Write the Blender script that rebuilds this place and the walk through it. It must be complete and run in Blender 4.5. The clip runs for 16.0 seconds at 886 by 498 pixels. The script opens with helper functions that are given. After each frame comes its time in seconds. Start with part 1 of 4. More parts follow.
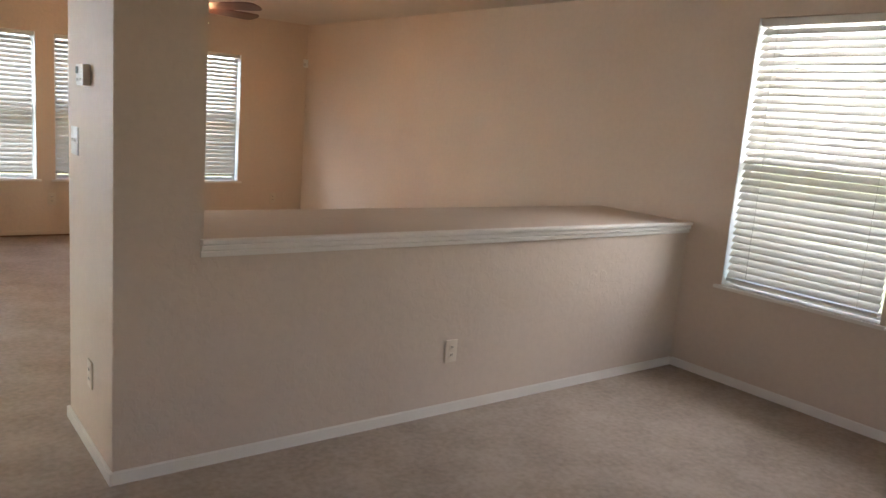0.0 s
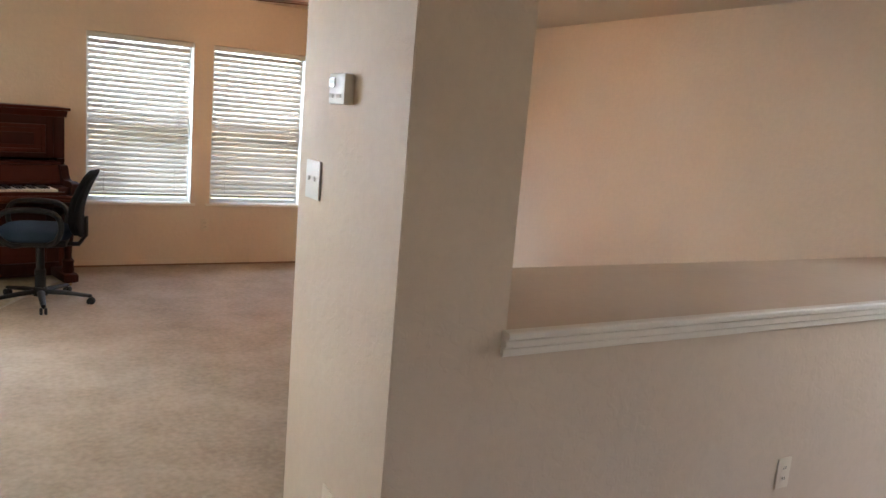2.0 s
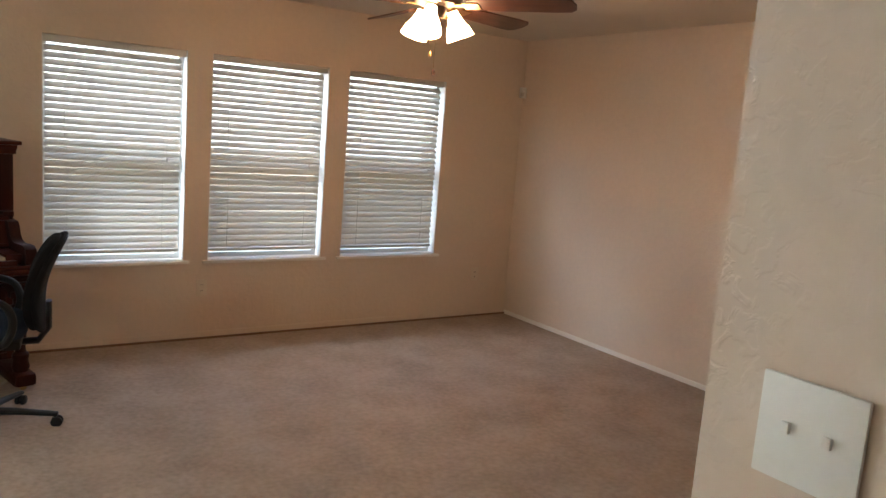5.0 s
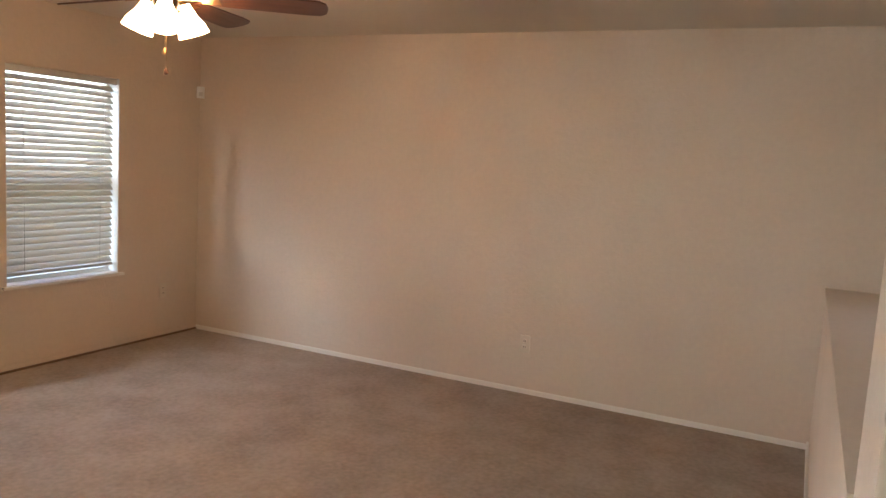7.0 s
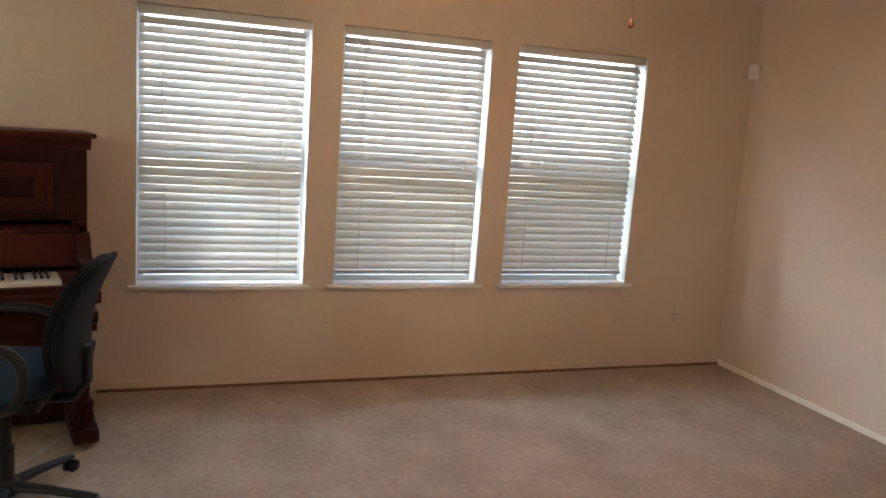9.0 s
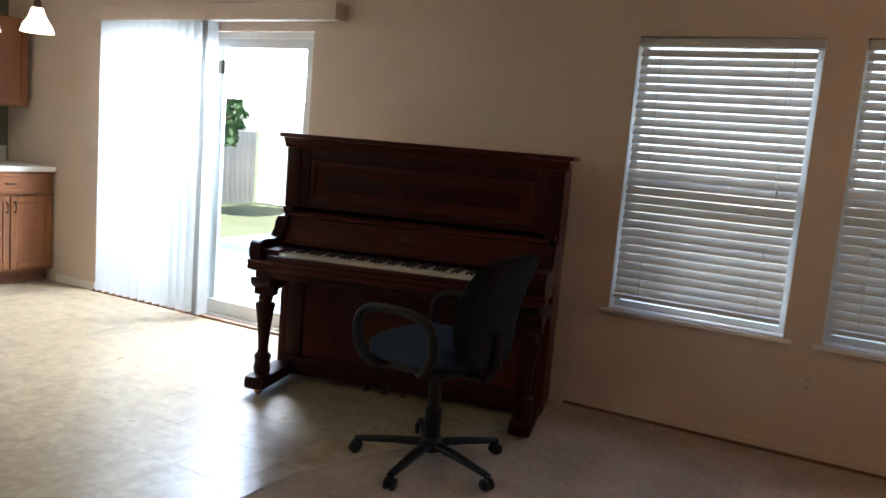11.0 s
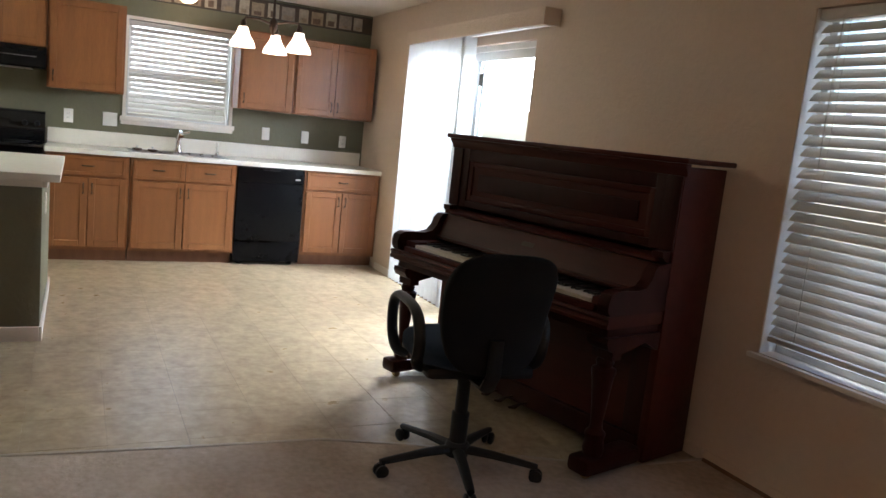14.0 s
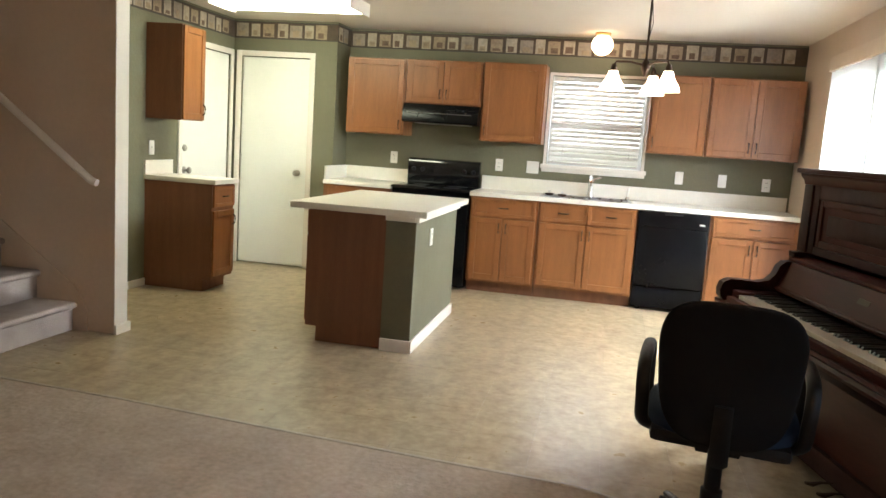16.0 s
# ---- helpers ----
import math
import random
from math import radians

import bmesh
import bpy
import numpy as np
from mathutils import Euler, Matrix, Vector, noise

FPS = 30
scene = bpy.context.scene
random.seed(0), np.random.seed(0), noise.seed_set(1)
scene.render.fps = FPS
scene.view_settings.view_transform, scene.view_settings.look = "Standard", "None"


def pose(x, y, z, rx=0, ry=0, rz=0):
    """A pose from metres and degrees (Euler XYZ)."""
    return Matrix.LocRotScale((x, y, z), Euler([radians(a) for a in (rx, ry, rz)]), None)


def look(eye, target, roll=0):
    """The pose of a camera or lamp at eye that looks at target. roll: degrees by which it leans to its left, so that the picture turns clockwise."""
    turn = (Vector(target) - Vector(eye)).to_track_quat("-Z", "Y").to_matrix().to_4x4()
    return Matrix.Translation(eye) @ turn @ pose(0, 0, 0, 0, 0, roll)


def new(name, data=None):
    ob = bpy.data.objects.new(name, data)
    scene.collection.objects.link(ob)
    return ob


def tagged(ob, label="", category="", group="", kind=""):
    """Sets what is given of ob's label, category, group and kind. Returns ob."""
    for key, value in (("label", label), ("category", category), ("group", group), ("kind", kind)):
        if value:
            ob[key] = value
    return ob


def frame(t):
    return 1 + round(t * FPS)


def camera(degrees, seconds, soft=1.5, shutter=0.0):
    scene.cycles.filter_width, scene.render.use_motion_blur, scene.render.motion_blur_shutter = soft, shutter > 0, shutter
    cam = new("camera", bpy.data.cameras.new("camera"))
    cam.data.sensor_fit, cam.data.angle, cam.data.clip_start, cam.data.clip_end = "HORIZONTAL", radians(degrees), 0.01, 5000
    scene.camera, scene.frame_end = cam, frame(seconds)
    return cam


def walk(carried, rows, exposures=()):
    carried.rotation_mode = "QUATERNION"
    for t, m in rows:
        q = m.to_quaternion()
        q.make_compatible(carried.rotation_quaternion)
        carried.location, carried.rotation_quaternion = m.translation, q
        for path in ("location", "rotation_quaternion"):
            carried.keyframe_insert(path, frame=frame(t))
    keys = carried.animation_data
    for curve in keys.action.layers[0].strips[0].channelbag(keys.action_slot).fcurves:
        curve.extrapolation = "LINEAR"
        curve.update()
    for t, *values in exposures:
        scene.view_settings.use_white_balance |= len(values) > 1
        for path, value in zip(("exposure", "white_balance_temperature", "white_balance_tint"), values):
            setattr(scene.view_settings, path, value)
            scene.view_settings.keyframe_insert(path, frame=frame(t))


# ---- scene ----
cam = camera(60.5, 16.0)
PATH = [
    (0, (-4.167, -8.235, 1.503), (-2.961, -6.679, 1.153), 4.6),
    (0.5, (-4.223, -7.872, 1.494), (-3.145, -6.224, 1.141), 4.8),
    (1, (-4.179, -7.542, 1.489), (-3.19, -5.841, 1.134), 4.0),
    (1.5, (-4.196, -7.246, 1.474), (-3.209, -5.539, 1.134), 4.3),
    (2, (-4.268, -6.956, 1.48), (-3.269, -5.255, 1.147), 4.8),
    (2.5, (-4.258, -6.649, 1.455), (-3.27, -4.94, 1.132), 4.7),
    (3, (-4.242, -6.347, 1.476), (-3.263, -4.636, 1.145), 4.1),
    (5.3, (-4.204, -5.038, 1.57), (-3.034, -3.442, 1.285), 4.6),
    (5.5, (-4.157, -4.934, 1.579), (-2.928, -3.38, 1.306), 4.9),
    (6, (-4.095, -4.675, 1.59), (-2.648, -3.315, 1.352), 5.6),
    (6.5, (-4.663, -4.636, 1.501), (-2.92, -3.675, 1.301), 3.6),
    (7, (-4.737, -4.518, 1.539), (-2.946, -3.661, 1.303), 3.5),
    (7.5, (-4.571, -4.619, 1.516), (-2.865, -3.608, 1.256), 3.2),
    (8, (-4.164, -4.404, 1.499), (-2.665, -3.11, 1.22), 3.7),
    (8.5, (-3.732, -4.275, 1.535), (-2.613, -2.649, 1.213), 4.5),
    (9, (-3.486, -4.074, 1.479), (-2.823, -2.215, 1.157), 4.0),
    (9.5, (-3.646, -3.888, 1.472), (-3.372, -1.934, 1.145), 4.5),
    (10, (-3.454, -3.991, 1.369), (-3.657, -2.02, 1.095), 4.5),
    (10.2, (-3.284, -3.988, 1.317), (-3.672, -2.042, 1.069), 4.7),
    (12.3, (-1.974, -3.331, 1.356), (-3.355, -1.919, 1.041), 5.4),
    (12.5, (-1.906, -3.192, 1.334), (-3.347, -1.84, 1.032), 6.0),
    (13, (-1.746, -3.048, 1.347), (-3.297, -1.826, 1.033), 5.8),
    (13.5, (-1.63, -2.798, 1.343), (-3.298, -1.738, 1.032), 6.0),
    (14, (-1.507, -2.579, 1.334), (-3.28, -1.705, 1.033), 6.0),
    (14.5, (-1.434, -2.259, 1.348), (-3.307, -1.628, 1.038), 5.3),
    (15, (-1.41, -1.909, 1.359), (-3.359, -1.592, 1.044), 4.8),
    (15.5, (-1.473, -1.758, 1.325), (-3.45, -1.797, 1.025), 4.7),
    (16, (-1.464, -1.608, 1.35), (-3.402, -2.014, 1.067), 3.9),
]
walk(cam, [(t, look(eye, target, roll)) for t, eye, target, roll in PATH],
     exposures=[(0, 2.44, 6080, 13), (0.6, 2.58, 6050, 13), (3, 2.7, 5980, 12), (5.3, 2.27, 6020, 12), (6.0, 2.27, 6020, 12), (6.5, 2.45, 6050, 12), (7.0, 2.6, 6080, 12), (7.5, 2.66, 6050, 12), (8.0, 2.72, 5950, 11), (9.0, 2.5, 5850, 10), (9.6, 2.42, 5850, 10),
                (10.2, 2.12, 5750, 11), (12.3, 0.7, 5600, 13), (13.5, 0.95, 5850, 15), (14.5, 1.55, 6100, 15), (15, 1.68, 6300, 14), (16, 1.86, 6400, 12)])

# ---------------------------------------------------------------- world and light
world = bpy.data.worlds.new("sky_world")
scene.world = world
world.use_nodes = True
_nt = world.node_tree
_bg = _nt.nodes["Background"]
_sky = _nt.nodes.new("ShaderNodeTexSky")
_sky.sky_type = 'NISHITA'
_sky.sun_disc = False
_sky.sun_elevation = radians(48)
_sky.sun_rotation = radians(200)
_nt.links.new(_sky.outputs[0], _bg.inputs[0])
_bg.inputs[1].default_value = 0.15
sun = new("sun", bpy.data.lights.new("sun", 'SUN'))
sun.data.energy = 5.0
sun.data.angle = radians(0.6)
sun.data.color = (1.0, 0.95, 0.88)
sun.matrix_world = look((-3 + 3, -30, 34), (-3, 0, 0))


def sky_lamp(name, eye, target, w, h, power, color=(0.86, 0.94, 1.0)):
    ob = new(name, bpy.data.lights.new(name, 'AREA'))
    ob.data.shape = 'RECTANGLE'
    ob.data.size, ob.data.size_y = w, h
    ob.data.energy = power
    ob.data.color = color
    ob.matrix_world = look(eye, target)
    return ob


WIN_P = 2.0
for _x in (-3.255, -2.24, -1.225):
    sky_lamp("window_sky_light", (_x, 0.40, 1.80), (_x, 0.0, 1.78), 1.0, 1.0, WIN_P)
sky_lamp("front_window_sky_light", (0.40, -6.13, 1.90), (0.0, -6.13, 1.86), 1.0, 1.0, 8.5, (1.0, 0.98, 0.95))
sky_lamp("kitchen_window_sky_light", (-9.22, -1.76, 1.85), (-8.82, -1.76, 1.84), 1.0, 0.9, 7.0)
sky_lamp("door_sky_light", (-6.6, 1.0, 2.85), (-6.6, 0.0, 1.1), 2.0, 1.0, 172.0)
sky_lamp("door_horizon_light", (-6.6, 0.55, 1.78), (-5.8, -3.0, 1.1), 1.9, 0.44, 42.0)

# ---------------------------------------------------------------- materials


def material(name, base, rough=0.6, metal=0.0, vary=0.12, scale=3.0, grain=60.0, bump=0.0, bump_scale=200.0,
             stretch=(1, 1, 1), tint2=None, spec=0.5, coat=0.0, transl=0.0, rand=0.0, world_xyz=False, knock=False):
    """A procedural surface: base colour with large blotches and fine grain, and a fine relief."""
    m = bpy.data.materials.new(name)
    m.use_nodes = True
    nt = m.node_tree
    b = nt.nodes["Principled BSDF"]
    tc = nt.nodes.new("ShaderNodeTexCoord")
    mp = nt.nodes.new("ShaderNodeMapping")
    mp.inputs["Scale"].default_value = stretch
    nt.links.new(nt.nodes.new("ShaderNodeNewGeometry").outputs["Position"] if world_xyz else tc.outputs["Object"], mp.inputs[0])
    n1 = nt.nodes.new("ShaderNodeTexNoise")
    n1.inputs["Scale"].default_value = scale
    n1.inputs["Detail"].default_value = 4
    n2 = nt.nodes.new("ShaderNodeTexNoise")
    n2.inputs["Scale"].default_value = grain
    n2.inputs["Detail"].default_value = 6
    nt.links.new(mp.outputs[0], n1.inputs[0])
    nt.links.new(mp.outputs[0], n2.inputs[0])
    mix = nt.nodes.new("ShaderNodeMix")
    mix.data_type = 'RGBA'
    other = tint2 if tint2 else tuple(c * (1 - vary) for c in base)
    mix.inputs[6].default_value = (*base, 1)
    mix.inputs[7].default_value = (*other, 1)
    ramp = nt.nodes.new("ShaderNodeMapRange")
    ramp.inputs[1].default_value, ramp.inputs[2].default_value = 0.38, 0.66
    add = nt.nodes.new("ShaderNodeMath")
    add.operation = 'MULTIPLY_ADD'
    add.inputs[1].default_value, add.inputs[2].default_value = 0.45, 0.0
    nt.links.new(n2.outputs[0], add.inputs[0])
    add2 = nt.nodes.new("ShaderNodeMath")
    add2.operation = 'MULTIPLY_ADD'
    add2.inputs[1].default_value = 0.55
    nt.links.new(n1.outputs[0], add2.inputs[0])
    nt.links.new(add.outputs[0], add2.inputs[2])
    nt.links.new(add2.outputs[0], ramp.inputs[0])
    nt.links.new(ramp.outputs[0], mix.inputs[0])
    col = mix.outputs[2]
    if rand:
        oi = nt.nodes.new("ShaderNodeObjectInfo")
        mr = nt.nodes.new("ShaderNodeMapRange")
        mr.inputs[3].default_value, mr.inputs[4].default_value = 1 - rand, 1 + rand
        nt.links.new(oi.outputs["Random"], mr.inputs[0])
        hs = nt.nodes.new("ShaderNodeHueSaturation")
        nt.links.new(mr.outputs[0], hs.inputs["Value"])
        nt.links.new(col, hs.inputs["Color"])
        col = hs.outputs[0]
    nt.links.new(col, b.inputs["Base Color"])
    b.inputs["Metallic"].default_value = metal
    b.inputs["Specular IOR Level"].default_value = spec
    b.inputs["Coat Weight"].default_value = coat
    rr = nt.nodes.new("ShaderNodeMapRange")
    rr.inputs[3].default_value, rr.inputs[4].default_value = max(rough - 0.08, 0.02), min(rough + 0.1, 1)
    nt.links.new(n1.outputs[0], rr.inputs[0])
    nt.links.new(rr.outputs[0], b.inputs["Roughness"])
    if bump:
        n3 = nt.nodes.new("ShaderNodeTexNoise")
        n3.inputs["Scale"].default_value = bump_scale
        n3.inputs["Detail"].default_value = 5
        nt.links.new(mp.outputs[0], n3.inputs[0])
        bp = nt.nodes.new("ShaderNodeBump")
        bp.inputs["Strength"].default_value = bump
        bp.inputs["Distance"].default_value = 0.004
        height = n3.outputs[0]
        if knock:   # flattened splotches of a knock-down plaster
            flat = nt.nodes.new("ShaderNodeMapRange")
            flat.interpolation_type = 'SMOOTHSTEP'
            flat.inputs[1].default_value, flat.inputs[2].default_value = 0.47, 0.56
            n3.inputs["Detail"].default_value = 3
            n3.inputs["Distortion"].default_value = 0.6
            nt.links.new(height, flat.inputs[0])
            height = flat.outputs[0]
        nt.links.new(height, bp.inputs["Height"])
        nt.links.new(bp.outputs[0], b.inputs["Normal"])
    if transl:
        tr = nt.nodes.new("ShaderNodeBsdfTranslucent")
        nt.links.new(col, tr.inputs[0])
        ms = nt.nodes.new("ShaderNodeMixShader")
        ms.inputs[0].default_value = transl
        nt.links.new(b.outputs[0], ms.inputs[1])
        nt.links.new(tr.outputs[0], ms.inputs[2])
        nt.links.new(ms.outputs[0], nt.nodes["Material Output"].inputs[0])
    return m


def lit(name, color, strength):
    m = bpy.data.materials.new(name)
    m.use_nodes = True
    b = m.node_tree.nodes["Principled BSDF"]
    b.inputs["Base Color"].default_value = (0.9, 0.88, 0.84, 1)
    b.inputs["Emission Color"].default_value = (*color, 1)
    b.inputs["Emission Strength"].default_value = strength
    b.inputs["Roughness"].default_value = 0.3
    return m


def glass_material(name, tint=(0.95, 0.98, 0.97)):
    m = bpy.data.materials.new(name)
    m.use_nodes = True
    b = m.node_tree.nodes["Principled BSDF"]
    b.inputs["Base Color"].default_value = (*tint, 1)
    b.inputs["Roughness"].default_value = 0.0
    b.inputs["IOR"].default_value = 1.02
    b.inputs["Transmission Weight"].default_value = 1.0
    return m


M_WALL = material("beige_wall_paint", (0.62, 0.495, 0.385), 0.62, vary=0.07, scale=1.6, grain=30, bump=0.18, bump_scale=30, knock=True)
M_GREEN = material("olive_wall_paint", (0.15, 0.141, 0.085), 0.6, vary=0.08, scale=1.6, grain=30, bump=0.18, bump_scale=30, knock=True)
M_CEIL = material("ceiling_paint", (0.66, 0.58, 0.48), 0.8, vary=0.05, scale=1.3, grain=40, bump=0.5, bump_scale=60)
M_TRIM = material("white_trim_paint", (0.76, 0.70, 0.62), 0.38, vary=0.05, scale=6, grain=80, bump=0.06, bump_scale=90)
M_DOOR = material("white_door_paint", (0.80, 0.79, 0.73), 0.4, vary=0.04, scale=4, grain=60, bump=0.06, bump_scale=120)
M_CARPET = material("taupe_carpet_pile", (0.405, 0.325, 0.262), 0.95, tint2=(0.285, 0.225, 0.18), scale=3.2, grain=36, bump=1.0, bump_scale=32, spec=0.1)
M_STAIRCARPET = material("stair_carpet_pile", (0.46, 0.40, 0.35), 0.95, tint2=(0.34, 0.29, 0.25), scale=6, grain=170, bump=0.9, bump_scale=150, spec=0.1)
M_VINYL = material("vinyl_tile", (0.385, 0.30, 0.19), 0.3, tint2=(0.225, 0.165, 0.095), scale=10, grain=26, bump=0.12, bump_scale=40, spec=0.5, rand=0.07, world_xyz=True)
M_GROUT = material("vinyl_joint", (0.34, 0.265, 0.17), 0.45, vary=0.2, scale=9, grain=40)
M_CAB = material("honey_maple_wood", (0.25, 0.093, 0.028), 0.38, tint2=(0.19, 0.068, 0.02), scale=2.2, grain=26, stretch=(9, 9, 0.8), bump=0.05, bump_scale=60, coat=0.15)
M_CABDARK = material("brown_cabinet_side", (0.20, 0.082, 0.036), 0.5, tint2=(0.155, 0.06, 0.027), scale=2.2, grain=26, stretch=(9, 9, 0.8), bump=0.05, bump_scale=60)
M_COUNTER = material("cream_laminate", (0.74, 0.70, 0.62), 0.32, vary=0.06, scale=30, grain=160)
M_BLACK = material("black_enamel", (0.004, 0.004, 0.0045), 0.2, vary=0.1, scale=4, grain=40, spec=0.14)
M_BLACKGLASS = material("black_oven_glass", (0.008, 0.008, 0.009), 0.06, vary=0.1, scale=4, grain=40)
M_BLACKPLAST = material("black_plastic", (0.009, 0.009, 0.0095), 0.45, vary=0.2, scale=8, grain=90, bump=0.1, bump_scale=300, spec=0.3)
M_FABRIC = material("black_upholstery", (0.008, 0.008, 0.009), 0.9, vary=0.3, scale=7, grain=260, bump=0.5, bump_scale=420, spec=0.2)
M_SEATFAB = material("blue_grey_upholstery", (0.026, 0.042, 0.07), 0.9, vary=0.3, scale=7, grain=260, bump=0.5, bump_scale=420, spec=0.2)
M_PIANO = material("mahogany_varnish", (0.060, 0.0125, 0.0075), 0.38, tint2=(0.040, 0.009, 0.0056), scale=2.4, grain=30, stretch=(1.0, 8, 8), bump=0.04, bump_scale=60, spec=0.12)
M_PIANODK = material("dark_mahogany", (0.033, 0.008, 0.0056), 0.4, tint2=(0.021, 0.0056, 0.0038), scale=2.4, grain=30, stretch=(8, 8, 1.0), bump=0.04, bump_scale=60, spec=0.12)
M_IVORY = material("ivory_key", (0.66, 0.62, 0.52), 0.3, vary=0.12, scale=20, grain=90)
M_EBONY = material("ebony_key", (0.012, 0.011, 0.011), 0.3, vary=0.2, scale=20, grain=90)
M_SLAT = material("white_blind_slat", (0.66, 0.625, 0.57), 0.45, vary=0.05, scale=6, grain=60, transl=0.15)
M_VANE = material("white_vinyl_vane", (0.80, 0.80, 0.78), 0.5, vary=0.04, scale=6, grain=60, transl=0.48)
M_CORD = material("blind_cord", (0.66, 0.62, 0.56), 0.8)
M_FRAME = material("white_vinyl_frame", (0.76, 0.76, 0.74), 0.4, vary=0.05, scale=8, grain=60)
M_ALU = material("aluminium_door_frame", (0.70, 0.71, 0.71), 0.4, metal=0.35, vary=0.06, scale=8, grain=60)
M_GLASS = glass_material("clear_pane")
M_CHROME = material("chrome", (0.72, 0.72, 0.73), 0.14, metal=1.0, vary=0.05)
M_STEEL = material("sink_steel", (0.55, 0.55, 0.56), 0.28, metal=1.0, vary=0.08, scale=20)
M_BRONZE = material("bronze_pull", (0.07, 0.045, 0.032), 0.4, metal=0.85, vary=0.2)
M_BRASS = material("aged_brass", (0.42, 0.27, 0.11), 0.3, metal=1.0, vary=0.2)
M_NICKEL = material("satin_nickel", (0.46, 0.43, 0.38), 0.3, metal=1.0, vary=0.1)
M_BLADE = material("walnut_fan_blade", (0.12, 0.045, 0.025), 0.4, tint2=(0.075, 0.028, 0.016), scale=3, grain=30, stretch=(1, 8, 8))
M_PLATE = material("white_plastic_plate", (0.76, 0.74, 0.69), 0.35, vary=0.04, scale=20, grain=90)
M_CREAMPLATE = material("beige_painted_plate", (0.62, 0.525, 0.41), 0.4, vary=0.05, scale=20, grain=90)
M_LINEN = material("almond_plastic_plate", (0.70, 0.60, 0.48), 0.4, vary=0.04, scale=20, grain=90)
M_SLOT = material("dark_slot", (0.05, 0.045, 0.04), 0.6)
M_LCD = material("grey_display", (0.22, 0.25, 0.22), 0.2)
M_TACK = material("brown_wood_strip", (0.17, 0.085, 0.045), 0.6, vary=0.25, scale=8, grain=40)
M_METALSTRIP = material("transition_strip", (0.40, 0.34, 0.28), 0.5, vary=0.2, scale=12)
M_CONCRETE = material("patio_concrete", (0.58, 0.57, 0.54), 0.85, vary=0.15, scale=2, grain=60, bump=0.2, bump_scale=80)
M_LAWN = material("lawn_grass", (0.24, 0.25, 0.12), 0.9, tint2=(0.18, 0.18, 0.08), scale=1.2, grain=90, bump=0.8, bump_scale=60)
M_FENCE = material("weathered_fence_board", (0.50, 0.46, 0.40), 0.8, vary=0.3, scale=3, grain=40, stretch=(6, 6, 0.7), rand=0.12)
M_LEAF = material("leaf_green", (0.12, 0.20, 0.07), 0.6, tint2=(0.08, 0.14, 0.045), scale=5, grain=30, transl=0.4)
M_BARK = material("bark", (0.16, 0.12, 0.085), 0.9, vary=0.35, scale=8, grain=40, bump=0.8, bump_scale=30)
M_SIDING = material("pale_siding", (0.62, 0.62, 0.58), 0.7, vary=0.08, scale=2, grain=40)
M_SHINGLE = material("grey_shingle", (0.20, 0.19, 0.18), 0.9, vary=0.3, scale=6, grain=50)
M_BAND = material("border_paper_ground", (0.085, 0.055, 0.035), 0.7, tint2=(0.05, 0.034, 0.022), scale=6, grain=30)
M_BANDLINE = material("border_paper_line", (0.05, 0.045, 0.035), 0.7)
M_PIC = [material("border_picture_" + n, c, 0.7, tint2=tuple(v * 0.6 for v in c), scale=14, grain=40)
         for n, c in (("cream", (0.50, 0.42, 0.31)), ("grey", (0.36, 0.30, 0.23)), ("tan", (0.38, 0.29, 0.19)), ("rust", (0.17, 0.11, 0.07)))]
M_FANGLASS = lit("lit_frosted_glass_warm", (1.0, 0.57, 0.27), 7.0)
M_CHANDGLASS = lit("lit_frosted_glass", (1.0, 0.78, 0.56), 1.6)
M_GLOBE = lit("lit_globe_glass", (1.0, 0.70, 0.40), 2.2)
M_PANEL = lit("lit_acrylic_diffuser", (0.95, 1.0, 0.72), 6.4)

# ---------------------------------------------------------------- mesh helpers


def box(bm, x0, x1, y0, y1, z0, z1, bevel=0.0, seg=2):
    r = bmesh.ops.create_cube(bm, size=1.0)
    vs = r["verts"]
    for v in vs:
        v.co = Vector(((x0 + x1) / 2 + v.co.x * (x1 - x0), (y0 + y1) / 2 + v.co.y * (y1 - y0), (z0 + z1) / 2 + v.co.z * (z1 - z0)))
    if bevel:
        es = list({e for v in vs for e in v.link_edges})
        bmesh.ops.bevel(bm, geom=es, offset=bevel, segments=seg, affect='EDGES', profile=0.6)
    return bm


def boxes(*rows, bevel=0.0, seg=2):
    bm = bmesh.new()
    for r in rows:
        box(bm, *r, bevel=bevel, seg=seg)
    return bm


def lathe(profile, seg=20, m=None, bm=None):
    """Turns (radius, height) pairs about z."""
    bm = bm or bmesh.new()
    rings = []
    for r, z in profile:
        ring = []
        for i in range(seg):
            a = 2 * math.pi * i / seg
            co = Vector((r * math.cos(a), r * math.sin(a), z))
            ring.append(bm.verts.new(m @ co if m else co))
        rings.append(ring)
    for a, b in zip(rings, rings[1:]):
        for i in range(seg):
            bm.faces.new((a[i], a[(i + 1) % seg], b[(i + 1) % seg], b[i]))
    bm.faces.new(list(reversed(rings[0])))
    bm.faces.new(rings[-1])
    return bm


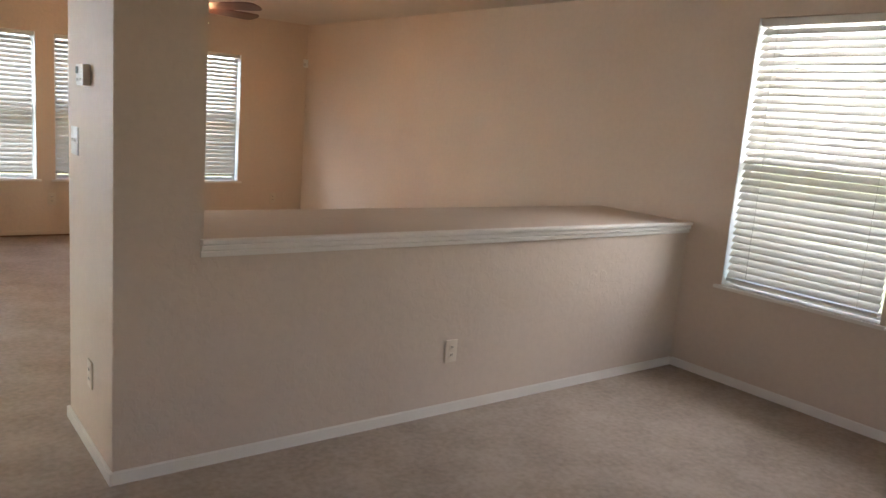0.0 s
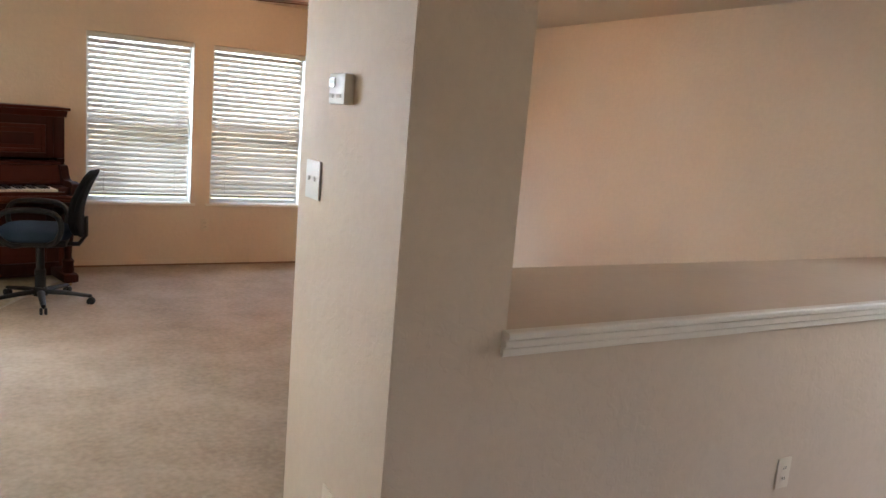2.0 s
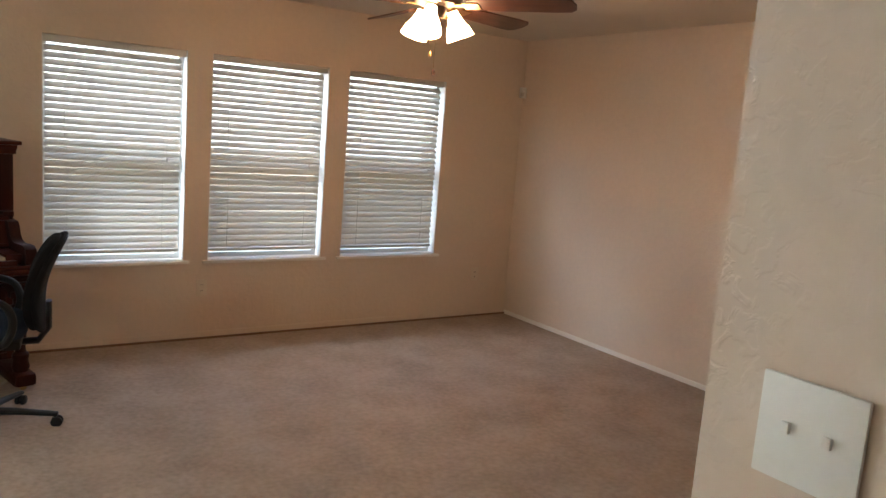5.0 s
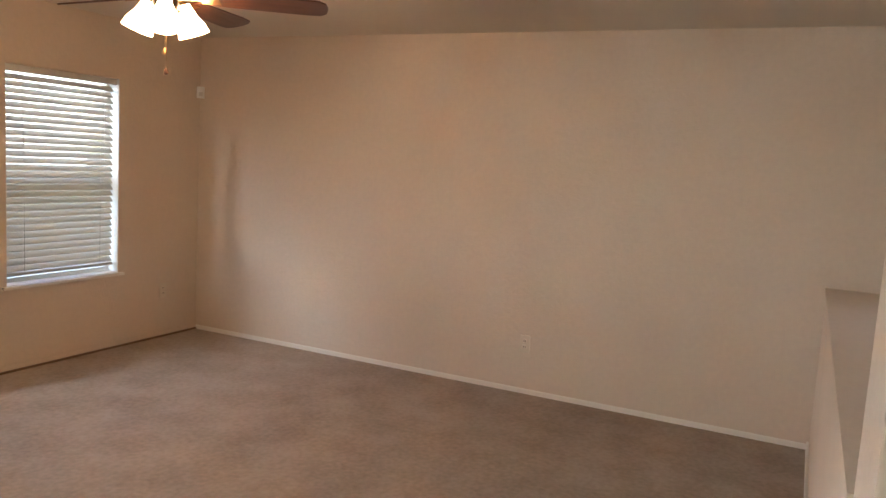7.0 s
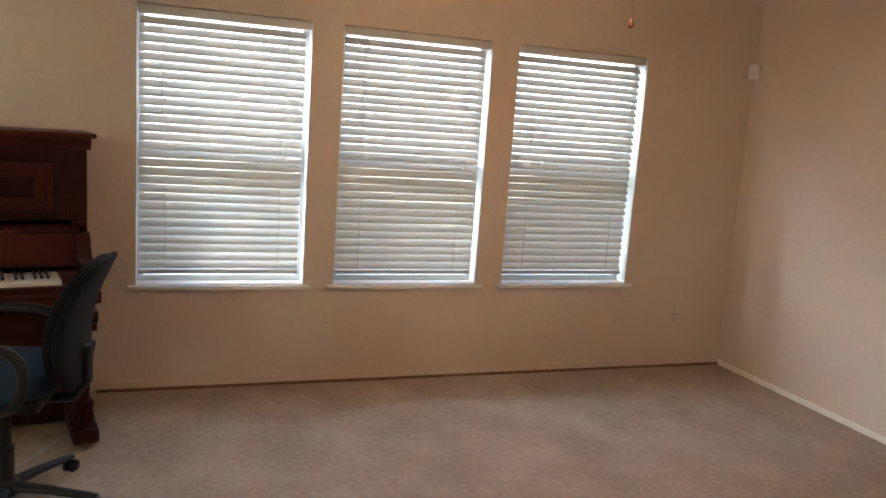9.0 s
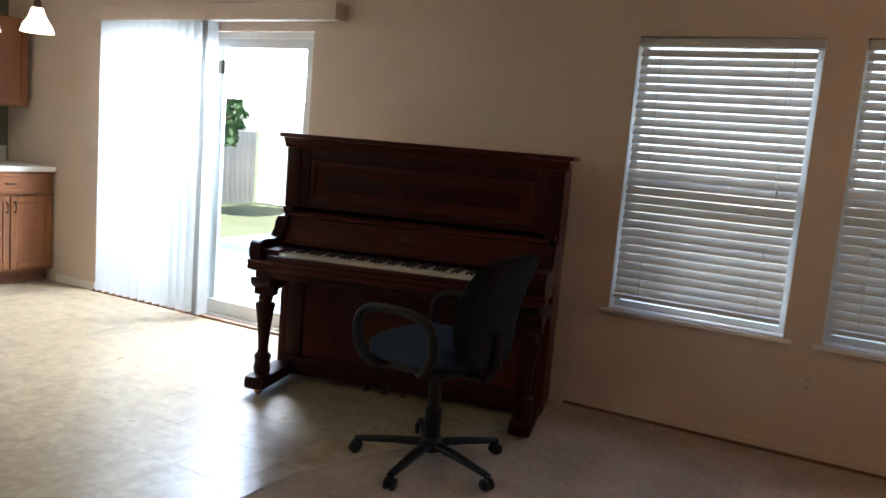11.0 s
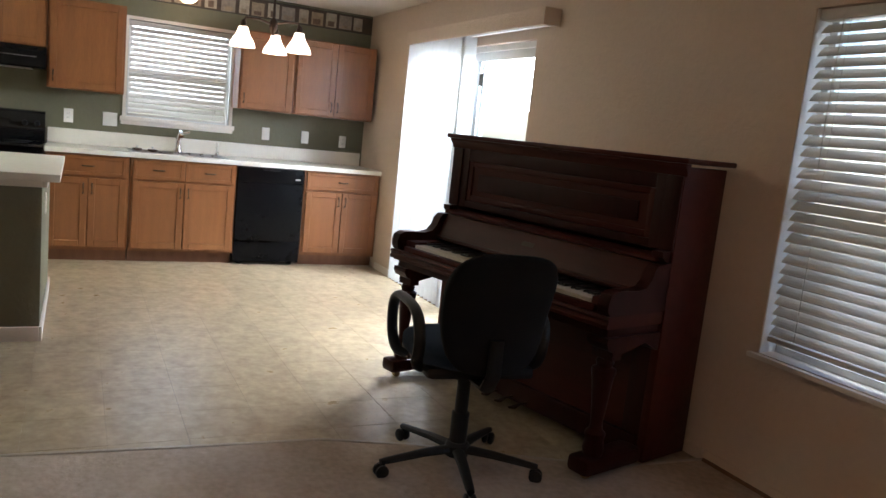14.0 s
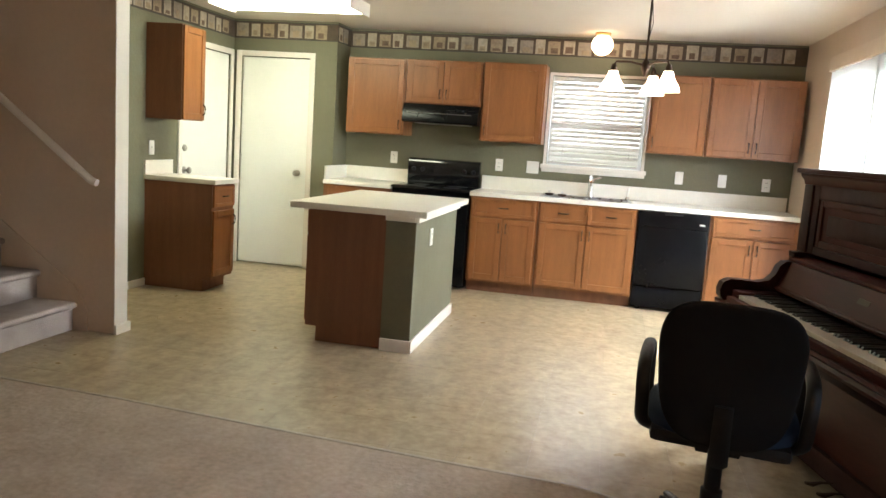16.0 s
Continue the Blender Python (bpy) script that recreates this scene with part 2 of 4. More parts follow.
def tube(points, radius, seg=10, flat=1.0, bm=None, ref=(0, 0, 1)):
    """A round or flattened bar along a line of points."""
    bm = bm or bmesh.new()
    pts = [Vector(p) for p in points]
    rings = []
    up0 = Vector(ref)
    for i, p in enumerate(pts):
        d = (pts[min(i + 1, len(pts) - 1)] - pts[max(i - 1, 0)]).normalized()
        side = d.cross(up0)
        if side.length < 1e-3:
            side = Vector((1, 0, 0))
        side.normalize()
        up = side.cross(d)
        r = radius[i] if isinstance(radius, (list, tuple)) else radius
        rings.append([bm.verts.new(p + side * (r * math.cos(2 * math.pi * k / seg)) + up * (r * flat * math.sin(2 * math.pi * k / seg)))
                      for k in range(seg)])
    for a, b in zip(rings, rings[1:]):
        for k in range(seg):
            bm.faces.new((a[k], a[(k + 1) % seg], b[(k + 1) % seg], b[k]))
    bm.faces.new(list(reversed(rings[0])))
    bm.faces.new(rings[-1])
    return bm


def prism(outline, axis, a, b, bm=None):
    """An outline of (u, v) pairs pushed along an axis from a to b. x: u=y, v=z; y: u=x, v=z; z: u=x, v=y."""
    bm = bm or bmesh.new()

    def place(u, v, w):
        return {"x": (w, u, v), "y": (u, w, v), "z": (u, v, w)}[axis]
    lo = [bm.verts.new(place(u, v, a)) for u, v in outline]
    hi = [bm.verts.new(place(u, v, b)) for u, v in outline]
    n = len(outline)
    bm.faces.new(lo)
    bm.faces.new(list(reversed(hi)))
    for i in range(n):
        bm.faces.new((lo[i], hi[i], hi[(i + 1) % n], lo[(i + 1) % n]))
    bmesh.ops.recalc_face_normals(bm, faces=bm.faces)
    return bm


def mesh_of(name, bm, mat, smooth=None):
    bmesh.ops.recalc_face_normals(bm, faces=bm.faces)
    me = bpy.data.meshes.new(name)
    if smooth:
        for f in bm.faces:
            f.smooth = True
        for e in bm.edges:
            if len(e.link_faces) == 2 and e.calc_face_angle(0) > radians(smooth):
                e.smooth = False
    bm.to_mesh(me)
    bm.free()
    me.materials.append(mat)
    return me


def part(name, bm, mat, parent, label="", smooth=35):
    ob = new(name, mesh_of(name, bm, mat, smooth))
    ob.parent = parent
    if label:
        ob["label"] = label
    return ob


def share(name, me, parent, m):
    ob = new(name, me)
    ob.parent = parent
    ob.matrix_basis = m
    return ob


def thing(name, m, label, category, group="", kind=""):
    ob = new(name)
    ob.empty_display_size = 0.1
    ob.matrix_basis = m
    return tagged(ob, label, category, group, kind)


def structure(name, bm, mat, label, category, smooth=None):
    return tagged(new(name, mesh_of(name, bm, mat, smooth)), label, category, kind="structure")


# ---------------------------------------------------------------- the shell
H = 2.38
NX0, NX1 = -8.82, 0.0
WA, WB, WC = (-3.68, -2.828), (-2.666, -1.816), (-1.654, -0.794)
WZ = (0.566, 1.962)
FW, FZ = (-6.60, -5.665), (0.605, 2.19)
KW, KZ = (-2.20, -1.322), (1.185, 2.02)
SD, SZ = (-7.69, -5.72), 1.975
COLX, LEDX, BOXN, BOXS, LEDZ = -3.46, -3.13, -4.65, -5.38, 0.95
PX, GY, RY = -8.45, -5.28, -4.22
STX = -5.60


def wall_along(axis, a0, a1, b0, b1, openings, z1=H):
    """A wall that runs along x or y from a0 to a1, b0..b1 thick, with openings (from, to, sill, head)."""
    bm = bmesh.new()

    def piece(u0, u1, z0, zz):
        if u1 - u0 > 1e-4 and zz - z0 > 1e-4:
            box(bm, *((u0, u1, b0, b1) if axis == "x" else (b0, b1, u0, u1)), z0, zz)
    at = a0
    for u0, u1, s, h in sorted(openings):
        piece(at, u0, 0, z1)
        piece(u0, u1, 0, s)
        piece(u0, u1, h, z1)
        at = u1
    piece(at, a1, 0, z1)
    bmesh.ops.remove_doubles(bm, verts=bm.verts, dist=1e-5)
    return bm


structure("wall_north", wall_along("x", NX0 - 0.16, 0.16, 0.0, 0.16,
          [(*WA, *WZ), (*WB, *WZ), (*WC, *WZ), (*SD, 0.0, SZ)]), M_WALL, "beige textured wall with three windows and a sliding door", "wall")
structure("wall_east", wall_along("y", -10.4, 0.0, 0.0, 0.16, [(*FW, *FZ)]), M_WALL, "long beige textured wall with one window", "wall")
structure("wall_west", wall_along("y", RY, 0.0, NX0 - 0.16, NX0, [(*KW, *KZ)]), M_GREEN, "olive green kitchen wall with a window above the sink", "wall")
structure("wall_pantry", wall_along("y", GY, RY, PX - 0.1, PX, [(-5.19, -4.49, 0.0, 2.03)]), M_GREEN, "olive green wall round the pantry door", "wall")
structure("wall_return", boxes((NX0 - 0.16, PX - 0.1, RY - 0.1, RY, 0, H)), M_GREEN, "short olive green return beside the counter", "wall")
structure("wall_kitchen_south", wall_along("x", PX - 0.1, STX - 0.12, GY - 0.12, GY, [(-8.37, -7.53, 0.0, 2.03)]), M_GREEN, "olive green wall with a white exterior door", "wall")
structure("wall_stair", boxes((STX - 0.12, STX, -10.4, -4.555, 0, 4.9), bevel=0.004), M_WALL, "beige wall beside the stairs with a white end", "wall")
structure("wall_stair_east", boxes((-4.66, -4.56, -10.4, -5.35, 0, H)), M_WALL, "beige wall enclosing the stairs", "wall")
structure("wall_stair_upper", boxes((-4.66, -4.56, -10.4, -5.55, H, 4.9), (STX, -4.66, -5.65, -5.55, H + 0.2, 4.9), (STX, -4.66, -10.5, -10.4, H, 4.9),
          (STX - 0.12, -4.56, -10.5, -5.55, 4.9, 5.0)), M_WALL, "beige walls of the stairwell above", "wall")
# The opening is added, out of view, to brighten the front room.
structure("wall_south", wall_along("x", STX - 0.12, 0.16, -10.56, -10.4, [(-3.0, -1.9, 0.605, 1.985)]), M_WALL, "plain beige wall behind the front room with an opening added for light", "wall")
structure("wall_pantry_back", boxes((NX0 - 0.16, NX0 - 0.06, -5.4, RY - 0.1, 0, H), (NX0 - 0.06, PX - 0.1, -5.4, GY - 0.02, 0, H)), M_WALL, "plain wall at the back of the pantry", "wall")
_c = boxes((COLX, LEDX, BOXS, BOXN, 0, H))
bmesh.ops.bevel(_c, geom=[e for e in _c.edges if all(v.co.x < COLX + 0.01 for v in e.verts) and abs(e.verts[0].co.z - e.verts[1].co.z) > 1], offset=0.003, segments=2, affect='EDGES')
structure("column", _c, M_WALL, "full-height beige textured wall end with thermostat and switches", "wall")
structure("half_wall", boxes((LEDX, 0.0, BOXS, BOXN, 0, LEDZ - 0.012)), M_WALL, "deep beige half wall between two carpeted rooms", "wall")
structure("ledge_top", boxes((LEDX, 0.0, BOXS + 0.001, BOXN + 0.012, LEDZ - 0.012, LEDZ), bevel=0.001), M_WALL, "smooth painted beige top of the half wall", "ledge")


def moulding(profile, x0, x1, y):
    return prism([(y - u, v) for u, v in profile], "x", x0, x1)


structure("ledge_trim", moulding([(u, LEDZ + 0.003 + v) for u, v in ((0.0, -0.072), (0.008, -0.072), (0.013, -0.068), (0.014, -0.052), (0.010, -0.048), (0.02, -0.045), (0.024, -0.041), (0.024, -0.027), (0.02, -0.023), (0.03, -0.02), (0.035, -0.016), (0.035, -0.004), (0.032, 0.0), (0.0, 0.0))], LEDX - 0.012, 0.0, BOXS),
          M_TRIM, "white stepped moulding under the ledge", "trim", smooth=30)
_o = bmesh.new()
box(_o, NX0 - 0.16, STX - 0.12, -5.4, 0.16, H, H + 0.2)
box(_o, STX - 0.12, 0.16, -5.55, 0.16, H, H + 0.2)
box(_o, -4.56, 0.16, -10.56, -5.55, H, H + 0.2)
structure("ceiling", _o, M_CEIL, "matt beige-white textured ceiling", "ceiling")

# white end of the stair wall and its skirt
structure("trim_stair_end", boxes((STX - 0.124, STX + 0.004, -4.555, -4.549, 0.0, H)), M_TRIM, "white end face of the stair wall", "trim")


def baseboard(name, x0, x1, y0, y1, label="white painted baseboard", mat=None, top=0.062):
    bm = boxes((x0, x1, y0, y1, 0.0, top))
    rim = [e for e in bm.edges if all(v.co.z > top - 0.002 for v in e.verts)]
    bmesh.ops.bevel(bm, geom=rim, offset=0.005, segments=2, affect='EDGES')
    return structure(name, bm, mat or M_TRIM, label, "baseboard")


BT = 0.013
baseboard("baseboard_east", -BT, 0.0, BOXN + 0.001, -BT, top=0.042)
baseboard("baseboard_east_front", -BT, 0.0, -10.4, BOXS - BT)
baseboard("baseboard_north", -3.86, 0.0, -BT, 0.0, "beige painted baseboard under the windows", M_WALL)
structure("tack_strip", boxes((-3.86, -BT, -0.024, -BT - 0.001, 0.0, 0.022)), M_TACK, "narrow brown wood strip along the carpet edge", "trim")
baseboard("baseboard_north_gap", -5.70, -3.88, -BT, 0.0, "beige painted baseboard behind the piano", M_WALL)
baseboard("baseboard_north_kitchen", -8.16, -7.70, -BT, 0.0)
baseboard("baseboard_half_wall", COLX, 0.0 - BT, BOXS - BT, BOXS)
baseboard("baseboard_half_wall_back", COLX, 0.0 - BT, BOXN, BOXN + BT)
baseboard("baseboard_column", COLX - BT, COLX, BOXS - BT, BOXN + BT)
baseboard("baseboard_kitchen_south", -7.0, STX - 0.12, GY, GY + BT)
baseboard("baseboard_stair_end", STX - 0.135, STX + 0.012, -4.549, -4.53)
baseboard("baseboard_stair_side", STX - 0.133, STX - 0.12, GY + BT, -4.549)
baseboard("baseboard_south", STX, -BT, -10.4, -10.4 + BT)

# ---------------------------------------------------------------- floors
structure("ground", boxes((-600, 600, -600, 600, -0.30, -0.16)), M_LAWN, "grass lawn round the house", "ground")
structure("foundation", boxes((NX0 - 0.16, 0.16, -10.56, 0.16, -0.16, -0.012)), M_CONCRETE, "concrete slab of the house", "foundation")
vinyl = structure("floor_kitchen", boxes((NX0, -3.80, GY, 0.0, -0.012, -0.004), (SD[0], SD[1], 0.0, 0.16, -0.012, -0.004)), M_GROUT, "beige patterned vinyl floor with square tiles", "floor")
CARPET = [(0.0, 0.0), (-3.87, 0.0), (-3.90, -0.5), (-3.97, -0.62), (-4.30, -1.28), (-4.42, -1.62), (-4.46, -2.2), (-4.52, -2.9), (-4.60, -3.8), (-4.655, -4.86), (-4.66, -5.35), (-4.56, -5.35), (-4.56, -10.4), (0.0, -10.4)]
structure("floor_carpet", prism(CARPET, "z", -0.012, 0.008), M_CARPET, "taupe pink-brown cut-pile carpet with footmarks", "carpet")
_e = CARPET[1:10]
structure("carpet_edge_strip", tube([(x - 0.004, y, 0.006) for x, y in _e], 0.013, seg=8, flat=0.55), M_METALSTRIP, "narrow grey-brown edge strip between carpet and vinyl", "trim", smooth=40)

# ---------------------------------------------------------------- windows and blinds


def window(name, m, w, z0, z1, label):
    """A single-hung window; local x along the wall from 0 to w, local y outwards from the room face."""
    root = thing(name, m, label, "window", "windows", "structure")
    y0, y1 = 0.095, 0.135
    mid = z0 + (z1 - z0) * 0.49
    f = 0.035
    part("window_frame", boxes((0, f, y0, y1, z0, z1), (w - f, w, y0, y1, z0, z1), (f, w - f, y0, y1, z0, z0 + f), (f, w - f, y0, y1, z1 - f, z1)), M_FRAME, root)
    part("meeting_rail", boxes((f, w - f, y0 - 0.012, y1, mid - 0.022, mid + 0.022), bevel=0.003), M_FRAME, root)
    for a, b, yy in ((z0 + f, mid - 0.022, 0.108), (mid + 0.022, z1 - f, 0.122)):
        p = part("pane", boxes((f, w - f, yy, yy + 0.004, a, b)), M_GLASS, root)
        p.visible_shadow = False
    # White strips over the drywall jambs put the daylight on them into colour.
    for a, b in ((0.0005, 0.004), (w - 0.004, w - 0.0005)):
        part("lit_jamb_strip", boxes((a, b, 0.004, y0 - 0.0005, z0 + 0.0045, z1 - 0.001)), M_FRAME, root)
    part("sash_lock", boxes((w / 2 - 0.025, w / 2 + 0.025, y0 - 0.028, y0 - 0.012, mid - 0.004, mid + 0.014), bevel=0.003), M_FRAME, root)
    part("window_sill", boxes((-0.035, w + 0.035, -0.028, -0.001, z0 - 0.02, z0), (0.001, w - 0.001, -0.001, 0.094, z0 - 0.02 + 0.0205, z0 + 0.004), bevel=0.002), M_TRIM, root, "white painted sill board")
    return root


_slat_meshes = {}


def blind(m, w, z0, z1, tilt=47, label="white two-inch horizontal blind, lowered and tilted half open", cord_x=0.12):
    root = thing("window_blind", m, label, "blind", "window blinds")
    gap = 0.014
    yc = 0.045
    part("headrail", boxes((gap * 0.5, w - gap * 0.5, yc - 0.027, yc + 0.027, z1 - 0.045, z1 - 0.003), bevel=0.003), M_SLAT, root)
    key = round(w, 3)
    if key not in _slat_meshes:
        bm = bmesh.new()
        cs = []
        for k in range(5):
            u = -0.0255 + 0.051 * k / 4
            cs.append((u, 0.0022 * (1 - (u / 0.0255) ** 2)))
        outline = [(u, v + 0.0013) for u, v in cs] + [(u, v - 0.0013) for u, v in reversed(cs)]
        prism(outline, "x", gap, w - gap - 0.016, bm)
        _slat_meshes[key] = mesh_of("slat", bm, M_SLAT, None)
    n = int((z1 - 0.06 - z0 - 0.035) / 0.0435)
    zs = [z1 - 0.075 - i * 0.0435 for i in range(n)]
    rnd = random.Random(int(w * 1000) + int(z0 * 100))
    for i, z in enumerate(zs):
        share("slat", _slat_meshes[key], root, pose(0, yc, z, tilt + rnd.uniform(-1.6, 1.6), rnd.uniform(-0.12, 0.12), 0))
    zb = zs[-1] - 0.036
    part("bottom_rail", boxes((gap, w - gap - 0.016, yc - 0.024, yc + 0.024, zb - 0.011, zb + 0.011), bevel=0.004), M_SLAT, root)
    for cx in (0.14, w - 0.14) if w < 1 else (0.14, w / 2, w - 0.14):
        for dy in (-0.021, 0.021):
            part("ladder_cord", tube([(cx, yc + dy, z1 - 0.045), (cx, yc + dy, zb)], 0.0011, seg=5), M_CORD, root)
    part("tilt_wand", tube([(cord_x, yc - 0.036, z1 - 0.03), (cord_x, yc - 0.038, z1 - 0.35), (cord_x + 0.004, yc - 0.038, z1 - 0.62)], 0.0024, seg=8), M_SLAT, root)
    part("lift_cord", tube([(w - cord_x, yc - 0.034, z1 - 0.04), (w - cord_x, yc - 0.036, z1 - 0.7)], 0.0014, seg=5), M_CORD, root)
    part("cord_tassel", lathe([(0.002, 0.03), (0.005, 0.02), (0.007, 0.0)], 8, Matrix.Translation((w - cord_x, yc - 0.036, z1 - 0.73))), M_SLAT, root)
    return root


for i, (a, b) in enumerate((WA, WB, WC)):
    window("window_%d" % (i + 1), pose(a, 0, 0), b - a, *WZ, "white single-hung window in a drywall recess with a sill")
    blind(pose(a, 0, 0), b - a, *WZ)
window("window_4", pose(0, FW[1], 0, 0, 0, -90), FW[1] - FW[0], *FZ, "white single-hung window of the front room")
blind(pose(0, FW[1], 0, 0, 0, -90), FW[1] - FW[0], *FZ)
# Unseen window, added so that more daylight reaches the half wall.
window("window_6", pose(-1.9, -10.4, 0, 0, 0, 180), 1.1, 0.605, 1.985, "unseen white window added to light the front room")
window("window_5", pose(NX0, KW[0], 0, 0, 0, 90), KW[1] - KW[0], *KZ, "white single-hung window above the kitchen sink")
blind(pose(NX0, KW[0], 0, 0, 0, 90), KW[1] - KW[0], *KZ, tilt=50, label="white horizontal blind over the kitchen sink, lowered and glowing")
_t = thing("window_casing", pose(NX0, KW[0], 0, 0, 0, 90), "white painted casing and sill of the kitchen window", "window trim", kind="structure")
_w = KW[1] - KW[0]
part("casing", boxes((-0.03, -0.002, -0.016, -0.001, KZ[0] - 0.02, KZ[1] + 0.03), (_w + 0.002, _w + 0.03, -0.016, -0.001, KZ[0] - 0.02, KZ[1] + 0.03), (-0.002, _w + 0.002, -0.016, -0.001, KZ[1] + 0.002, KZ[1] + 0.03)), M_TRIM, _t)
part("apron", boxes((-0.05, _w + 0.05, -0.05, -0.029, KZ[0] - 0.035, KZ[0] + 0.006), (-0.04, _w + 0.04, -0.018, -0.001, KZ[0] - 0.065, KZ[0] - 0.022), bevel=0.003), M_TRIM, _t)

# ---------------------------------------------------------------- sliding door
sd = thing("sliding_door", pose(SD[0], 0, 0), "white-framed sliding glass patio door, closed", "door", kind="structure")
W = SD[1] - SD[0]
f = 0.04
part("door_frame", boxes((0, f, 0.04, 0.15, 0.0, SZ), (W - f, W, 0.04, 0.15, 0.0, SZ), (f, W - f, 0.04, 0.15, SZ - f, SZ)), M_FRAME, sd)
part("track", boxes((f, W - f, 0.03, 0.15, -0.004, 0.022), (f, W - f, 0.066, 0.074, 0.022, 0.032)), M_ALU, sd)
for a, b, y in ((f, W * 0.5 + 0.14, 0.105), (W * 0.5 + 0.04, W - f, 0.062)):
    s = 0.055
    pn = part("door_panel", boxes((a, a + s, y, y + 0.035, 0.034, SZ - f), (b - s, b, y, y + 0.035, 0.034, SZ - f), (a + s, b - s, y, y + 0.035, 0.034, 0.12), (a + s, b - s, y, y + 0.035, SZ - f - 0.06, SZ - f)), M_ALU, sd)
    g = part("pane", boxes((a + s, b - s, y + 0.015, y + 0.02, 0.12, SZ - f - 0.06)), M_GLASS, pn)
    g.visible_shadow = False
part("handle", boxes((W * 0.5 + 0.05, W * 0.5 + 0.085, 0.025, 0.0615, 0.88, 1.10), bevel=0.006), M_BLACKPLAST, sd, "black pull handle of the door")
part("sticker", boxes((W * 0.5 + 0.12, W * 0.5 + 0.18, 0.0745, 0.076, 1.70, 1.79)), M_SLOT, sd, "small dark sticker on the glass")

structure("threshold_patio", boxes((SD[0], SD[1], -0.035, -0.001, 0.0, 0.016), bevel=0.004), M_TACK, "narrow brown wood threshold of the patio door", "threshold")
vb = thing("vertical_blind", pose(SD[0], 0, 0), "white vertical vane blind, drawn halfway over the patio door", "blind")
part("valance", boxes((0.10, W + 0.24, -0.115, -0.102, 2.03, 2.13), (0.10, 0.112, -0.102, 0.0, 2.03, 2.13), (W + 0.228, W + 0.24, -0.102, 0.0, 2.03, 2.13), bevel=0.002), M_WALL, vb, "beige boxed valance")
part("track", boxes((0.12, W + 0.2, -0.075, -0.035, 2.03, 2.07)), M_FRAME, vb)
bmv = bmesh.new()
oc = [(-0.0445 + 0.089 * k / 6, 0.006 * (1 - ((k - 3) / 3) ** 2)) for k in range(7)]
prism([(u, v + 0.0006) for u, v in oc] + [(u, v - 0.0006) for u, v in reversed(oc)], "z", 0.03, 2.029, bmv)
me_v = mesh_of("vane", bmv, M_VANE, 40)
rnd = random.Random(4)
for i in range(13):
    share("vane", me_v, vb, pose(0.13 + i * 0.077, -0.055, 0, 0, 0, 62 + rnd.uniform(-6, 6)))
for i in range(4):
    share("vane", me_v, vb, pose(1.125 + i * 0.016, -0.055, 0, 0, 0, 84 + rnd.uniform(-3, 3)))

# ---------------------------------------------------------------- doors


def flat_door(name, m, w, h, label, knob_u, deadbolt=False):
    """A flat slab in a casing; local x along the wall, local y out of the wall towards the viewer is negative."""
    root = thing(name, m, label, "door", "white doors", "structure")
    part("slab", boxes((0.003, w - 0.003, 0.012, 0.047, 0.012, h - 0.004), bevel=0.002), M_DOOR, root)
    part("door_stop", boxes((0.0, w, 0.05, 0.058, h - 0.004, h)), M_TRIM, root)
    c = 0.055
    part("casing", boxes((-c, -0.004, -0.016, -0.001, 0, h + c), (w + 0.004, w + c, -0.016, -0.001, 0, h + c), (-0.004, w + 0.004, -0.016, -0.001, h + 0.004, h + c), bevel=0.003), M_TRIM, root)
    kn = part("knob", lathe([(0.03, 0.0), (0.03, 0.006), (0.012, 0.012), (0.011, 0.034), (0.024, 0.04), (0.029, 0.052), (0.025, 0.064), (0.012, 0.069)], 18,
              pose(knob_u, 0.012, 0.935, 90, 0, 0)), M_NICKEL, root, "satin nickel door knob")
    if deadbolt:
        part("deadbolt", lathe([(0.03, 0.0), (0.03, 0.008), (0.022, 0.016), (0.02, 0.02)], 16, pose(knob_u, 0.012, 1.13, 90, 0, 0)), M_NICKEL, root)
    for z in (0.22, 1.0, 1.8):
        part("hinge", boxes(((w - 0.012 if knob_u < w / 2 else 0.0), (w if knob_u < w / 2 else 0.012), 0.004, 0.0115, z, z + 0.09)), M_NICKEL, root)
    return root


flat_door("door_1", pose(PX, -5.19, 0, 0, 0, 90), 0.70, 2.03, "plain white flush pantry door, closed", 0.61)
structure("threshold", boxes((PX - 0.09, PX - 0.06, -5.19, -4.49, -0.004, 0.001)), M_GROUT, "vinyl threshold under the pantry door", "threshold")
flat_door("door_2", pose(-7.53, GY, 0, 0, 0, 180), 0.84, 2.03, "plain white exterior door with knob and deadbolt, closed", 0.07, True)

# ---------------------------------------------------------------- stairs
st = thing("staircase", pose(STX, -4.84, 0), "carpeted staircase rising along a beige wall", "stairs", kind="structure")
for i in range(13):
    y = -i * 0.262
    bm = bmesh.new()
    o = [(y - 0.262 - 0.02, 0.181 * (i + 1) - 0.19 if i else 0.0), (y, 0.181 * i if i else 0.0), (y, 0.181 * (i + 1) - 0.04)]
    for k in range(7):
        a = radians(-90 + 30 * k)
        o.append((y + 0.012 + 0.018 * math.cos(a), 0.181 * (i + 1) - 0.02 + 0.02 * math.sin(a)))
    o.append((y - 0.262 - 0.02, 0.181 * (i + 1)))
    prism(o, "x", 0.016, 0.938, bm)
    part("step", bm, M_STAIRCARPET, st)
sk = [(0.10, 0.0), (0.10, 0.13), (0.02, 0.28), (-3.4, 2.36 + 0.28), (-3.4, 2.0), (-0.25, 0.0)]
part("skirt_board", prism(sk, "x", 0.001, 0.014), M_WALL, st)
